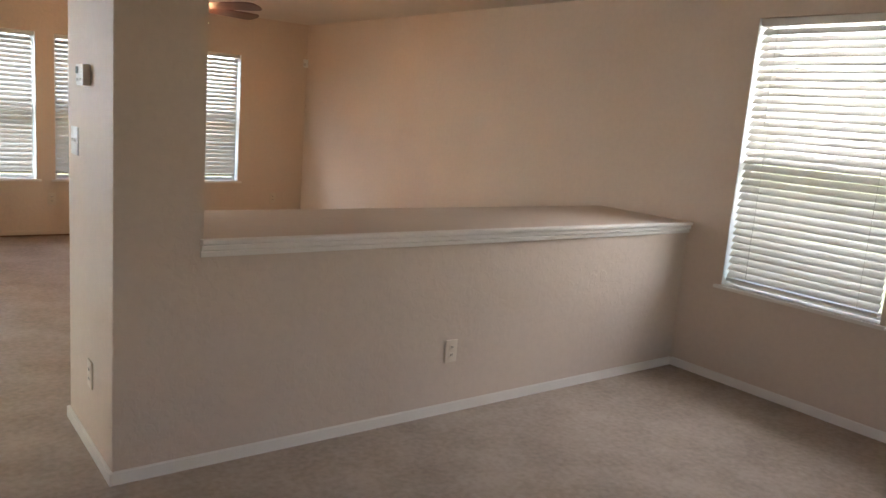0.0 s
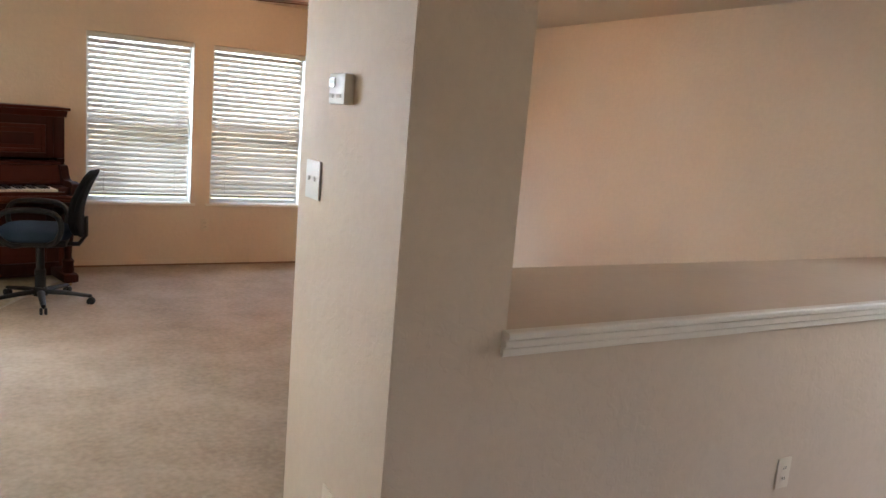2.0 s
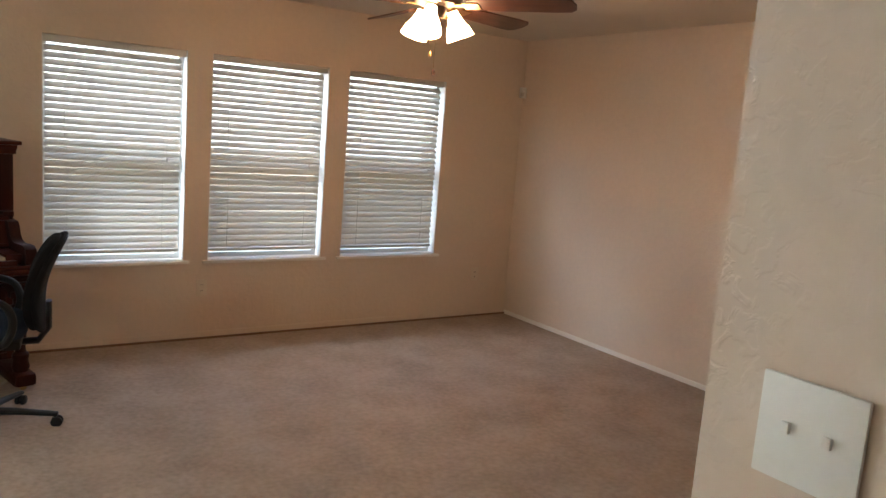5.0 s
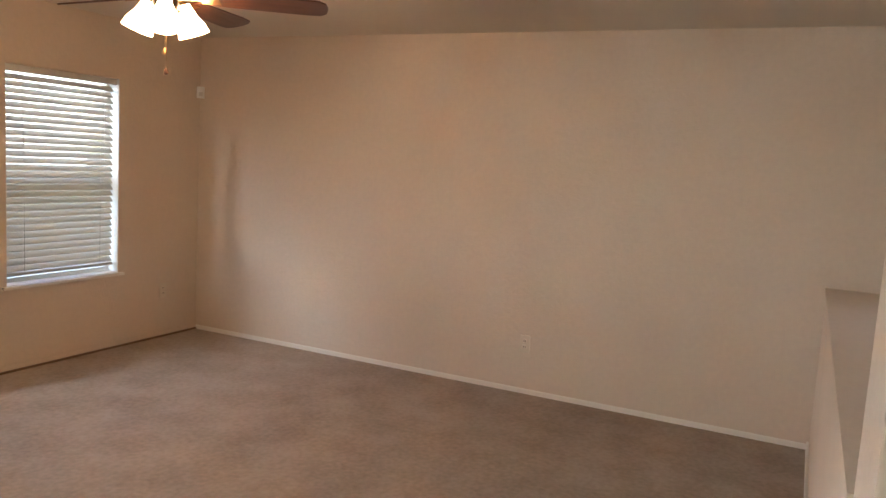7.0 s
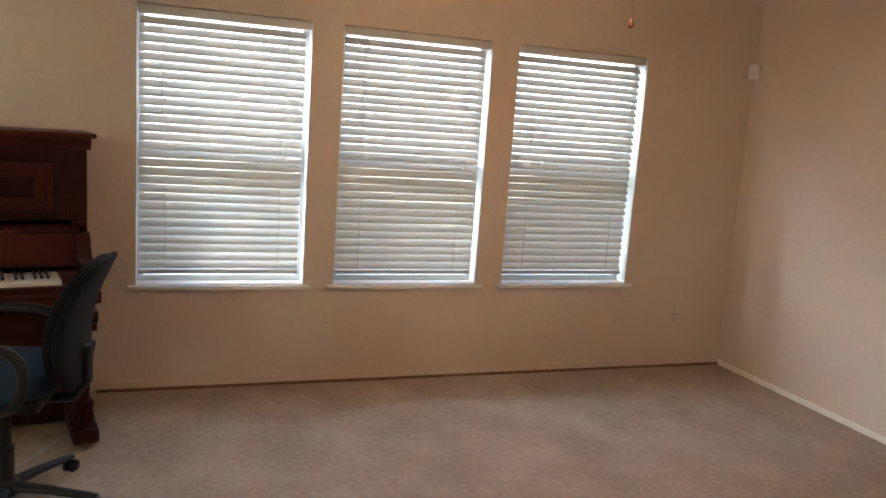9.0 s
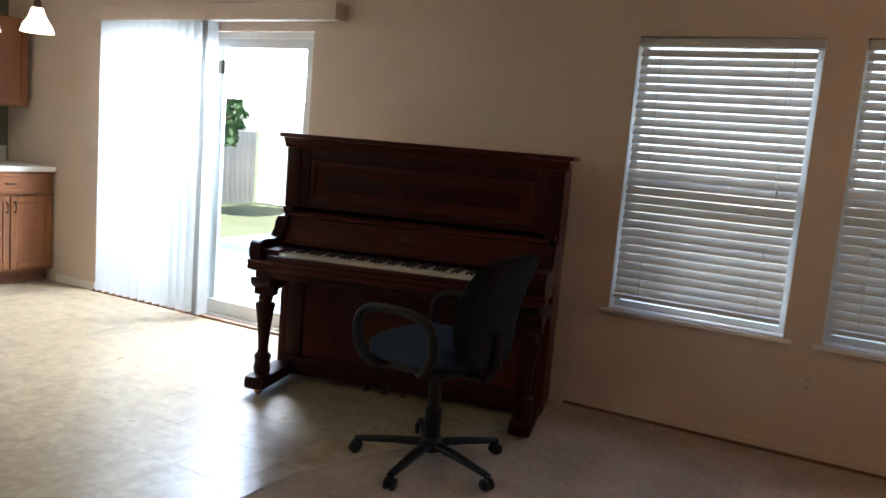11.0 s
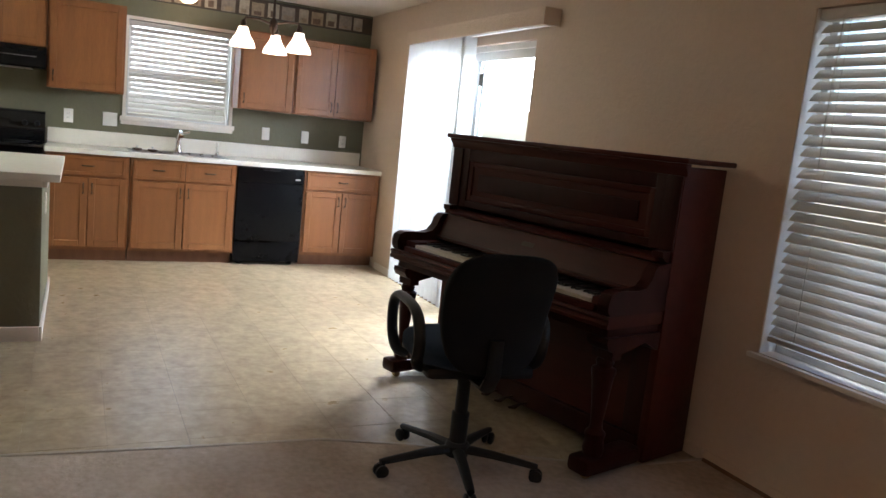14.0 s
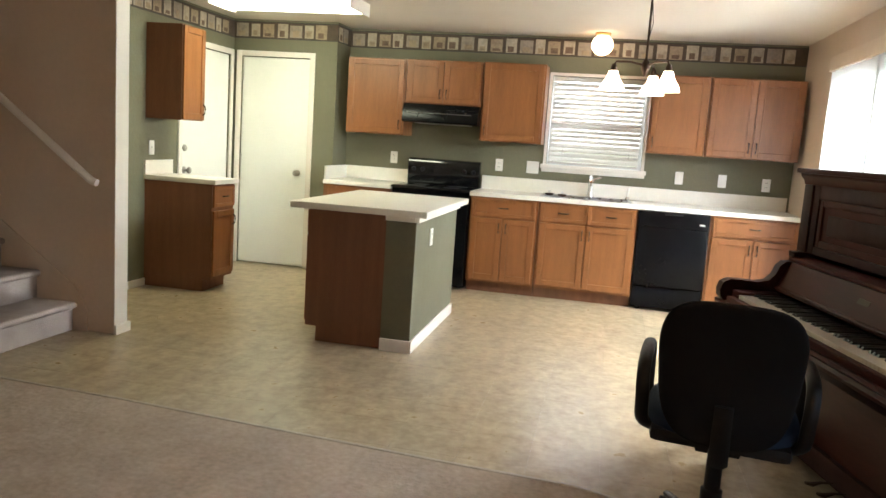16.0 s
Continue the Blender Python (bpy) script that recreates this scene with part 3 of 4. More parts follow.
hr = thing("handrail", pose(STX, -4.64, 0.951), "white painted wooden handrail on wall brackets", "handrail")
rl = [(0.055, 0.0, 0.0), (0.055, -0.04, 0.012), (0.055, -0.9, 0.64), (0.055, -2.6, 1.86)]
part("rail", tube(rl, 0.021, seg=12, flat=1.15), M_TRIM, hr)
for y in (-0.18, -1.3, -2.3):
    part("bracket", tube([(0.002, y, y * -0.715 - 0.07), (0.04, y, y * -0.715 - 0.06), (0.055, y, y * -0.715 - 0.02)], 0.007, seg=8), M_NICKEL, hr)

# ---------------------------------------------------------------- wall fittings


def outlet(m, label="white duplex outlet plate", switch=False, wide=False, mat=None):
    """A plate on a wall; local x along the wall, local y into the room is negative."""
    mat = mat or M_PLATE
    w = 0.058 if wide else 0.036
    root = thing("switch_plate" if switch else "wall_outlet", m, label, "switch" if switch else "outlet", "switches" if switch else "wall outlets")
    part("plate", boxes((-w, w, -0.007, -0.0005, -0.058, 0.058), bevel=0.003), mat, root)
    if switch:
        for u in ((-0.023, 0.023) if wide else (0.0,)):
            part("toggle", boxes((u - 0.005, u + 0.005, -0.013, -0.007, -0.003, 0.010), bevel=0.002), M_PLATE, root)
    else:
        for z in (-0.02, 0.02):
            rc = part("socket", boxes((-0.016, 0.016, -0.0085, -0.007, z - 0.013, z + 0.013), bevel=0.001), mat, root)
            part("slot", boxes((-0.007, -0.004, -0.0095, -0.0085, z - 0.004, z + 0.006), (0.004, 0.007, -0.0095, -0.0085, z - 0.004, z + 0.006)), M_SLOT, rc)
    return root


WESTWALL, EASTWALL, NORTHWALL = 90, -90, 0
outlet(pose(COLX, -5.042, 0.342, 0, 0, -90), "almond duplex outlet low on the wall end", mat=M_LINEN)
outlet(pose(-1.854, BOXS, 0.335, 0, 0, 0), "almond duplex outlet on the half wall", mat=M_LINEN)
outlet(pose(0.0, -2.90, 0.345, 0, 0, -90), "beige duplex outlet on the long wall", mat=M_CREAMPLATE)
outlet(pose(-0.365, 0.0, 0.375, 0, 0, 0), "beige duplex outlet under the windows", mat=M_CREAMPLATE)
outlet(pose(-2.70, 0.0, 0.372, 0, 0, 0), "beige duplex outlet under the windows", mat=M_CREAMPLATE)
outlet(pose(COLX, -4.785, 1.273, 0, 0, -90), "white double toggle switch plate", True, True)
for y in (-3.71, -2.65, -0.97, -0.59):
    outlet(pose(NX0, y, 1.15, 0, 0, 90), "white plate on the green backsplash wall", y in (-0.97, -0.59))
outlet(pose(NX0, -2.325, 1.15, 0, 0, 90), "wide white switch plate beside the sink window", True, True)
outlet(pose(NX0, -0.21, 1.14, 0, 0, 90), "white duplex outlet at the counter end")
outlet(pose(-7.085, GY, 1.13, 0, 0, 180), "white switch plate on the olive wall", True)

th = thing("thermostat", pose(COLX, -4.995, 1.54, 0, 0, -90), "white plastic wall thermostat with a small display", "thermostat")
part("case", boxes((-0.056, 0.056, -0.030, -0.001, -0.041, 0.041), bevel=0.006), M_PLATE, th)
part("display", boxes((-0.046, -0.006, -0.0335, -0.032, 0.004, 0.03)), M_LCD, th)
part("button", boxes((-0.042, -0.014, -0.0345, -0.032, -0.024, -0.014), bevel=0.001), M_CORD, th)
part("button", boxes((0.012, 0.042, -0.0345, -0.032, -0.024, -0.014), bevel=0.001), M_CORD, th)
ms = thing("corner_sensor", pose(-0.012, -0.012, 1.945, 0, 0, -45), "small white alarm sensor high in the corner", "sensor")
part("case", prism([(-0.03, -0.03), (0.03, -0.03), (0.022, -0.052), (0.0, -0.06), (-0.022, -0.052)], "z", -0.045, 0.045), M_PLATE, ms)
part("lens", boxes((-0.016, 0.016, -0.062, -0.055, -0.028, 0.002), bevel=0.003), M_CORD, ms)
part("mount", boxes((-0.012, 0.012, -0.03, 0.004, -0.012, 0.012)), M_PLATE, ms)

# ---------------------------------------------------------------- ceiling fan


def bell(r0, r1, h, wall=0.004):
    out = [(r0, h), (r0 * 1.12, h * 0.86), (r0 * 1.5, h * 0.62), (r1 * 0.86, h * 0.3), (r1, 0.0)]
    inner = [(r - wall, z) for r, z in reversed(out)]
    return out + [(r1 - wall, 0.0)] + inner[1:-1] + [(r0 * 0.4, h - wall)]


FANP = pose(-2.02, -1.70, H)
fan = thing("ceiling_fan", FANP, "dark bronze ceiling fan with walnut blades and lit bell shades", "fan")
part("canopy", lathe([(0.065, 0.0), (0.065, -0.02), (0.05, -0.04), (0.02, -0.05)], 24), M_BRONZE, fan)
part("motor", lathe([(0.03, -0.045), (0.10, -0.06), (0.135, -0.085), (0.14, -0.13), (0.12, -0.16), (0.07, -0.175)], 28), M_BRONZE, fan)
part("switch_housing", lathe([(0.055, -0.172), (0.06, -0.2), (0.052, -0.23), (0.02, -0.245)], 24), M_BRONZE, fan)
bmB = bmesh.new()
prism([(0.19, -0.055), (0.3, -0.066), (0.63, -0.08), (0.715, -0.076), (0.745, -0.05), (0.755, 0.0), (0.745, 0.05), (0.715, 0.076), (0.63, 0.08), (0.3, 0.066), (0.19, 0.055)], "z", -0.004, 0.004, bmB)
me_bl = mesh_of("blade", bmB, M_BLADE)
me_ir = mesh_of("blade_iron", boxes((0.11, 0.16, -0.014, 0.014, -0.006, 0.002), (0.16, 0.25, -0.034, 0.034, -0.010, -0.0045), bevel=0.001), M_BRASS)
for k in range(5):
    a = 14 + 72 * k
    share("blade", me_bl, fan, pose(0, 0, -0.165) @ pose(0, 0, 0, 0, 0, a) @ pose(0, 0, 0, -14, 0, 0))
    share("blade_iron", me_ir, fan, pose(0, 0, -0.165) @ pose(0, 0, 0, 0, 0, a) @ pose(0, 0, 0, -14, 0, 0))
for k in range(3):
    a = radians(-16 + 120 * k)
    d = Vector((math.cos(a), math.sin(a), 0))
    part("lamp_arm", tube([d * 0.04 + Vector((0, 0, -0.22)), d * 0.075 + Vector((0, 0, -0.222)), d * 0.09 + Vector((0, 0, -0.238))], 0.011, seg=8), M_BRASS, fan)
    part("shade", lathe(bell(0.028, 0.075, 0.145), 22, Matrix.Translation(d * 0.15 + Vector((0, 0, -0.322))) @ Matrix.Rotation(radians(-16 + 120 * k), 4, 'Z') @ pose(0, 0, 0, 0, -24, 0)), M_FANGLASS, fan, "lit frosted glass bell shade")
for u, v, L in ((0.02, 0.012, 0.525), (-0.035, -0.035, 0.44)):
    ch = part("pull_chain", tube([(u, v, -0.235), (u, v, -L + 0.03)], 0.0012, seg=5), M_BRASS, fan)
    part("pull_fob", lathe([(0.003, -L + 0.032), (0.009, -L + 0.02), (0.011, -L + 0.008), (0.006, -L)], 10, Matrix.Translation((u, v, 0))), M_BLADE if L > 0.5 else M_BRASS, ch)

# ---------------------------------------------------------------- dining chandelier and kitchen lamps
cd = thing("chandelier", pose(-6.67, -1.44, H), "bronze chandelier with three lit white glass shades", "chandelier")
part("canopy", lathe([(0.06, 0.0), (0.058, -0.012), (0.03, -0.028), (0.008, -0.034)], 22), M_BRONZE, cd)
part("rod", tube([(0, 0, -0.03), (0, 0, -0.46)], 0.008, seg=10), M_BRONZE, cd)
part("cord", tube([(0.006, 0, -0.03), (0.03, 0.01, -0.12), (0.012, 0.02, -0.2), (0.009, 0.0, -0.3)], 0.003, seg=6), M_BLACKPLAST, cd)
part("hub", lathe([(0.01, -0.42), (0.026, -0.445), (0.03, -0.48), (0.016, -0.51), (0.007, -0.535)], 18), M_BRONZE, cd)
for k in range(3):
    a = 42 + 120 * k
    d = Vector((math.cos(radians(a)), math.sin(radians(a)), 0))
    ar = part("arm", tube([d * 0.02 + Vector((0, 0, -0.46)), d * 0.10 + Vector((0, 0, -0.445)), d * 0.19 + Vector((0, 0, -0.448)), d * 0.203 + Vector((0, 0, -0.47))], 0.008, seg=8), M_BRONZE, cd)
    part("socket_cup", lathe([(0.018, -0.51), (0.022, -0.49), (0.012, -0.465)], 14, Matrix.Translation(d * 0.205)), M_BRONZE, ar)
    part("shade", lathe(bell(0.03, 0.083, 0.125), 24, Matrix.Translation(d * 0.205 + Vector((0, 0, -0.635)))), M_CHANDGLASS, cd, "lit white glass bell shade")
gl = thing("ceiling_globe", pose(-8.50, -1.77, H), "lit round glass globe lamp on the kitchen ceiling", "ceiling lamp")
part("base", lathe([(0.07, 0.0), (0.07, -0.016), (0.055, -0.026)], 22), M_BRASS, gl)
part("globe", lathe([(0.05, -0.022)] + [(0.095 * math.sin(radians(t)), -0.105 + 0.09 * math.cos(radians(t))) for t in range(35, 180, 12)] + [(0.006, -0.195)], 24), M_GLOBE, gl)
fl = thing("ceiling_light_box", pose(-7.24, -4.18, H), "long fluorescent ceiling light with a glowing acrylic wrap", "ceiling light")
bmf = bmesh.new()
prism([(-0.22, 0.0), (-0.22, -0.03), (-0.19, -0.075), (-0.1, -0.095), (0.1, -0.095), (0.19, -0.075), (0.22, -0.03), (0.22, 0.0)], "y", -0.575, 0.575, bmf)
part("diffuser", bmf, M_PANEL, fl)
part("end_cap", boxes((-0.225, 0.225, 0.5755, 0.585, -0.1, 0.0)), M_TRIM, fl)
part("end_cap", boxes((-0.225, 0.225, -0.585, -0.5755, -0.1, 0.0)), M_TRIM, fl)

# ---------------------------------------------------------------- kitchen cabinets


def pull(parent, u, z, y, vertical=True, L=0.085):
    p = [(u, y, z - L / 2), (u, y - 0.02, z - L / 2 + 0.012), (u, y - 0.024, z), (u, y - 0.02, z + L / 2 - 0.012), (u, y, z + L / 2)]
    if not vertical:
        p = [(u + (c - z), b, z) for a, b, c in p]
    return part("handle", tube(p, 0.0055, seg=8), M_BRONZE, parent, "dark bronze bar pull")


def cab_door(root, u0, u1, z0, z1, y, handle=None, drawer=False):
    """A framed door with a sunk panel in front of a cabinet face at y (front is -y)."""
    r = 0.052 if not drawer else 0.03
    d = boxes((u0, u0 + r, y - 0.019, y - 0.001, z0, z1), (u1 - r, u1, y - 0.019, y - 0.001, z0, z1),
              (u0 + r, u1 - r, y - 0.019, y - 0.001, z0, z0 + r), (u0 + r, u1 - r, y - 0.019, y - 0.001, z1 - r, z1), bevel=0.003, seg=1)
    dr = part("drawer_front" if drawer else "door", d, M_CAB, root)
    part("panel", boxes((u0 + r - 0.004, u1 - r + 0.004, y - 0.011, y - 0.002, z0 + r - 0.004, z1 - r + 0.004)), M_CAB, dr)
    if handle:
        if drawer:
            pull(dr, (u0 + u1) / 2, (z0 + z1) / 2, y - 0.019, False)
        else:
            hu = u1 - 0.028 if handle[0] == "r" else u0 + 0.028
            hz = z1 - 0.085 if handle[1] == "t" else z0 + 0.085
            pull(dr, hu, hz, y - 0.019)
    return dr


def base_cabinet(m, w, doors, drawers, label, depth=0.60, side=None):
    root = thing("base_cabinet", m, label, "cabinet", "base cabinets")
    part("body", boxes((0.001, w - 0.001, -depth, -0.001, 0.10, 0.875)), M_CAB, root)
    part("toe_kick", boxes((0.001, w - 0.001, -depth + 0.07, -0.002, 0.001, 0.0995)), M_CABDARK, root)
    top = 0.70 if drawers else 0.86
    e = 0.018
    step = (w - 2 * e) / max(doors, 1)
    for i in range(doors):
        cab_door(root, e + i * step + 0.004, e + (i + 1) * step - 0.004, 0.125, top - 0.012, -depth, ("r" if i % 2 == 0 and doors > 1 else "l", "t"))
    if drawers:
        step = (w - 2 * e) / drawers
        for i in range(drawers):
            cab_door(root, e + i * step + 0.004, e + (i + 1) * step - 0.004, top + 0.004, 0.862, -depth, "x", True)
    return root


def wall_cabinet(m, w, z0, z1, doors, label, handles, depth=0.32, widths=None):
    root = thing("wall_cabinet", m, label, "cabinet", "wall cabinets")
    part("body", boxes((0.001, w - 0.001, -depth, -0.001, z0, z1)), M_CAB, root)
    e = 0.014
    step = (w - 2 * e) / doors
    for i in range(doors):
        cab_door(root, e + i * step + 0.003, e + (i + 1) * step - 0.003, z0 + 0.012, z1 - 0.012, -depth, handles[i])
    return root


def kpose(y):
    return pose(NX0, y, 0, 0, 0, 90)


base_cabinet(kpose(-4.21), 0.655, 1, 1, "honey maple base cabinet in the corner beside the stove")
base_cabinet(kpose(-2.80), 0.615, 2, 1, "honey maple base cabinet with two doors and a drawer")
base_cabinet(kpose(-2.183), 0.858, 2, 2, "honey maple sink cabinet with two doors and two drawer fronts")
base_cabinet(kpose(-0.727), 0.72, 2, 1, "honey maple base cabinet at the wall, two doors and a drawer")
wall_cabinet(kpose(-4.12), 0.577, 1.37, 2.075, 1, "honey maple wall cabinet with one door", ["rb"])
wall_cabinet(kpose(-3.54), 0.725, 1.672, 2.08, 2, "short honey maple wall cabinet over the range hood", ["rb", "lb"])
wall_cabinet(kpose(-2.812), 0.575, 1.37, 2.085, 1, "honey maple wall cabinet beside the window", ["lb"])
wall_cabinet(kpose(-1.305), 0.49, 1.36, 2.045, 1, "honey maple wall cabinet with one wide door", ["lb"])
wall_cabinet(kpose(-0.813), 0.775, 1.36, 2.045, 2, "honey maple wall cabinet with two doors", ["rb", "lb"])

ct = thing("countertop", kpose(-4.21), "cream laminate countertop with a low backsplash", "countertop")


def slab_bm(u0, u1, d0=0.0, d1=0.63):
    return boxes((u0, u1, -d1, -d0, 0.876, 0.914), bevel=0.006)


part("slab", slab_bm(0.0, 0.66), M_COUNTER, ct)
# the long slab is cut round the sink
S0, S1 = -1.99 + 4.21, -1.50 + 4.21
part("slab", boxes((1.405, S0 - 0.2, -0.63, -0.002, 0.876, 0.914), (S1 + 0.12, 4.207, -0.63, -0.002, 0.876, 0.914), (S0 - 0.2, S1 + 0.12, -0.63, -0.53, 0.876, 0.914), (S0 - 0.2, S1 + 0.12, -0.12, -0.002, 0.876, 0.914)), M_COUNTER, ct)
part("backsplash", boxes((0.001, 0.66, -0.02, -0.001, 0.9145, 1.04), (0.001, 0.02, -0.6, -0.021, 0.9145, 1.04), (1.405, 4.19, -0.02, -0.001, 0.9145, 1.04), bevel=0.003), M_COUNTER, ct)

snk = thing("kitchen_sink", kpose(-2.19), "stainless steel double-bowl sink set in the counter", "sink")
_a, _b = 0.0, 0.80
part("rim", boxes((_a, _b, -0.535, -0.515, 0.9142, 0.919), (_a, _b, -0.135, -0.115, 0.9142, 0.919), (_a, _a + 0.02, -0.515, -0.135, 0.9142, 0.919), (_b - 0.02, _b, -0.515, -0.135, 0.9142, 0.919), (0.39, 0.41, -0.515, -0.135, 0.9142, 0.919), bevel=0.001), M_STEEL, snk)
for u0, u1 in ((0.022, 0.388), (0.412, 0.778)):
    part("bowl", boxes((u0, u1, -0.513, -0.137, 0.74, 0.744), (u0, u0 + 0.004, -0.513, -0.137, 0.744, 0.914), (u1 - 0.004, u1, -0.513, -0.137, 0.744, 0.914), (u0 + 0.004, u1 - 0.004, -0.513, -0.509, 0.744, 0.914), (u0 + 0.004, u1 - 0.004, -0.141, -0.137, 0.744, 0.914)), M_STEEL, snk)
fc = thing("faucet", pose(NX0 + 0.085, -1.76, 0.914, 0, 0, 90), "chrome single-lever kitchen faucet", "faucet")
part("base", lathe([(0.034, 0.0), (0.034, 0.01), (0.026, 0.03), (0.023, 0.11), (0.026, 0.13), (0.016, 0.15)], 18), M_CHROME, fc)
part("spout", tube([(0, 0, 0.10), (0.0, -0.04, 0.17), (0, -0.1, 0.195), (0, -0.17, 0.18), (0, -0.195, 0.15)], [0.019, 0.018, 0.017, 0.017, 0.019], seg=10), M_CHROME, fc)
part("lever", tube([(0, 0, 0.14), (0.03, 0.0, 0.17), (0.09, -0.02, 0.19)], [0.013, 0.010, 0.009], seg=8), M_CHROME, fc)
ss = thing("sink_sprayer", pose(NX0 + 0.085, -1.42, 0.914), "white and chrome sink sprayer in its holder", "sprayer")
part("holder", lathe([(0.018, 0.0), (0.018, 0.012), (0.012, 0.03)], 14), M_CHROME, ss)
part("head", lathe([(0.010, 0.03), (0.012, 0.07), (0.017, 0.105), (0.012, 0.115)], 14), M_PLATE, ss)
for yy in (-2.12, -2.0):
    sp = thing("sink_stopper", pose(NX0 + 0.36 + (yy + 2.12) * 0.3, yy, 0.919), "dark metal sink strainer basket on the sink edge", "strainer")
    part("cup", lathe([(0.02, 0.0), (0.038, 0.008), (0.04, 0.02), (0.012, 0.024)], 16), M_BRONZE, sp)
    part("grip", lathe([(0.006, 0.022), (0.006, 0.034), (0.012, 0.038), (0.01, 0.044)], 10), M_STEEL, sp)

# ---------------------------------------------------------------- appliances
dw = thing("dishwasher", kpose(-1.322), "glossy black built-in dishwasher", "dishwasher")
part("tub", boxes((0.004, 0.588, -0.57, -0.01, 0.06, 0.868)), M_BLACKPLAST, dw)
part("door", boxes((0.004, 0.588, -0.618, -0.571, 0.22, 0.735), bevel=0.006), M_BLACK, dw)
cp = part("control_panel", boxes((0.004, 0.588, -0.622, -0.571, 0.74, 0.868), bevel=0.008), M_BLACK, dw)
part("latch", boxes((0.22, 0.37, -0.632, -0.622, 0.845, 0.86), bevel=0.003), M_BLACKPLAST, cp)
part("badge", boxes((0.51, 0.555, -0.6245, -0.6222, 0.775, 0.79)), M_PLATE, cp)
part("kick_panel", boxes((0.004, 0.588, -0.60, -0.571, 0.03, 0.213), bevel=0.004), M_BLACK, dw)
for u in (0.05, 0.5):
    part("foot", boxes((u, u + 0.04, -0.55, -0.51, 0.0, 0.06)), M_BLACKPLAST, dw)

sv = thing("electric_range", kpose(-3.545), "glossy black freestanding electric range", "stove")
part("body", boxes((0.004, 0.731, -0.60, -0.012, 0.02, 0.895)), M_BLACK, sv)
part("cooktop", boxes((0.0, 0.735, -0.625, -0.012, 0.8955, 0.918), bevel=0.006), M_BLACKGLASS, sv)
bg = part("backguard", prism([(-0.012, 0.9185), (-0.085, 0.9185), (-0.10, 0.95), (-0.095, 1.12), (-0.075, 1.158), (-0.03, 1.165), (-0.012, 1.15)], "x", 0.012, 0.723), M_BLACKGLASS, sv)
part("display", boxes((0.27, 0.465, -0.1015, -0.0985, 1.03, 1.085)), M_BLACKGLASS, bg)
for u in (0.07, 0.16, 0.575, 0.665):
    part("knob", lathe([(0.022, 0.0), (0.021, 0.014), (0.016, 0.022), (0.012, 0.024)], 16, pose(u, -0.096, 1.06, 90, 0, 0)), M_BLACKPLAST, bg)
od = part("oven_door", boxes((0.01, 0.725, -0.632, -0.601, 0.21, 0.86), bevel=0.006), M_BLACK, sv)
part("window", boxes((0.13, 0.605, -0.6335, -0.632, 0.38, 0.68)), M_BLACKGLASS, od)
part("handle", tube([(0.09, -0.632, 0.79), (0.09, -0.672, 0.79), (0.37, -0.68, 0.79), (0.645, -0.672, 0.79), (0.645, -0.632, 0.79)], 0.011, seg=10), M_BLACKPLAST, od)
part("drawer", boxes((0.01, 0.725, -0.628, -0.601, 0.04, 0.2), bevel=0.006), M_BLACK, sv)
part("foot", boxes((0.04, 0.08, -0.5, -0.46, 0.0, 0.02), (0.65, 0.69, -0.5, -0.46, 0.0, 0.02), (0.04, 0.08, -0.1, -0.06, 0.0, 0.02), (0.65, 0.69, -0.1, -0.06, 0.0, 0.02)), M_BLACKPLAST, sv)
for u, d, r in ((0.19, -0.46, 0.10), (0.54, -0.46, 0.085), (0.19, -0.22, 0.075), (0.54, -0.22, 0.10)):
    part("burner", lathe([(r, 0.9182), (r, 0.9192), (r - 0.01, 0.9194)], 28, Matrix.Translation((u, d, 0))), M_BLACKPLAST, sv)
hd = thing("range_hood", kpose(-3.54), "black under-cabinet range hood", "range hood")
part("shell", prism([(-0.002, 1.50), (-0.44, 1.50), (-0.455, 1.515), (-0.44, 1.60), (-0.40, 1.6705), (-0.002, 1.6705)], "x", 0.01, 0.725), M_BLACK, hd)
part("control_strip", boxes((0.06, 0.66, -0.4475, -0.443, 1.585, 1.59)), M_STEEL, hd)
part("filter", boxes((0.12, 0.62, -0.40, -0.06, 1.494, 1.4995)), M_STEEL, hd)

# ---------------------------------------------------------------- island
il = thing("kitchen_island", pose(-6.02, -2.735, 0), "kitchen island with brown cabinet, olive knee wall and cream top", "island")
part("knee_wall", boxes((-1.25, 0.02, -0.195, 0.0, 0.0, 0.872), bevel=0.003), M_GREEN, il, "olive green painted knee wall")
part("cabinet_body", boxes((-1.25, 0.0, -0.715, -0.196, 0.10, 0.872)), M_CABDARK, il, "brown wood-grain cabinet side")
part("toe_kick", boxes((-1.25, -0.002, -0.64, -0.196, 0.001, 0.0995)), M_CABDARK, il)
part("baseboard", boxes((-1.25, 0.033, 0.0, 0.013, 0.0, 0.08), (0.02, 0.033, -0.195, 0.0, 0.0, 0.08), bevel=0.003), M_TRIM, il, "white baseboard round the knee wall")
part("trim", boxes((-1.26, 0.045, 0.0, 0.025, 0.835, 0.872), (0.02, 0.045, -0.195, 0.0, 0.835, 0.872), bevel=0.004), M_TRIM, il, "white moulding under the top")
part("countertop", boxes((-1.27, 0.115, -0.80, 0.085, 0.8725, 0.914), bevel=0.006), M_COUNTER, il, "cream laminate island top")
for i in range(2):
    cab_b = boxes((-1.22 + i * 0.61, -0.64 + i * 0.61, -0.735, -0.716, 0.125, 0.69), bevel=0.003)
    part("door", cab_b, M_CAB, il)
    part("drawer_front", boxes((-1.22 + i * 0.61, -0.64 + i * 0.61, -0.735, -0.716, 0.705, 0.855), bevel=0.003), M_CAB, il)
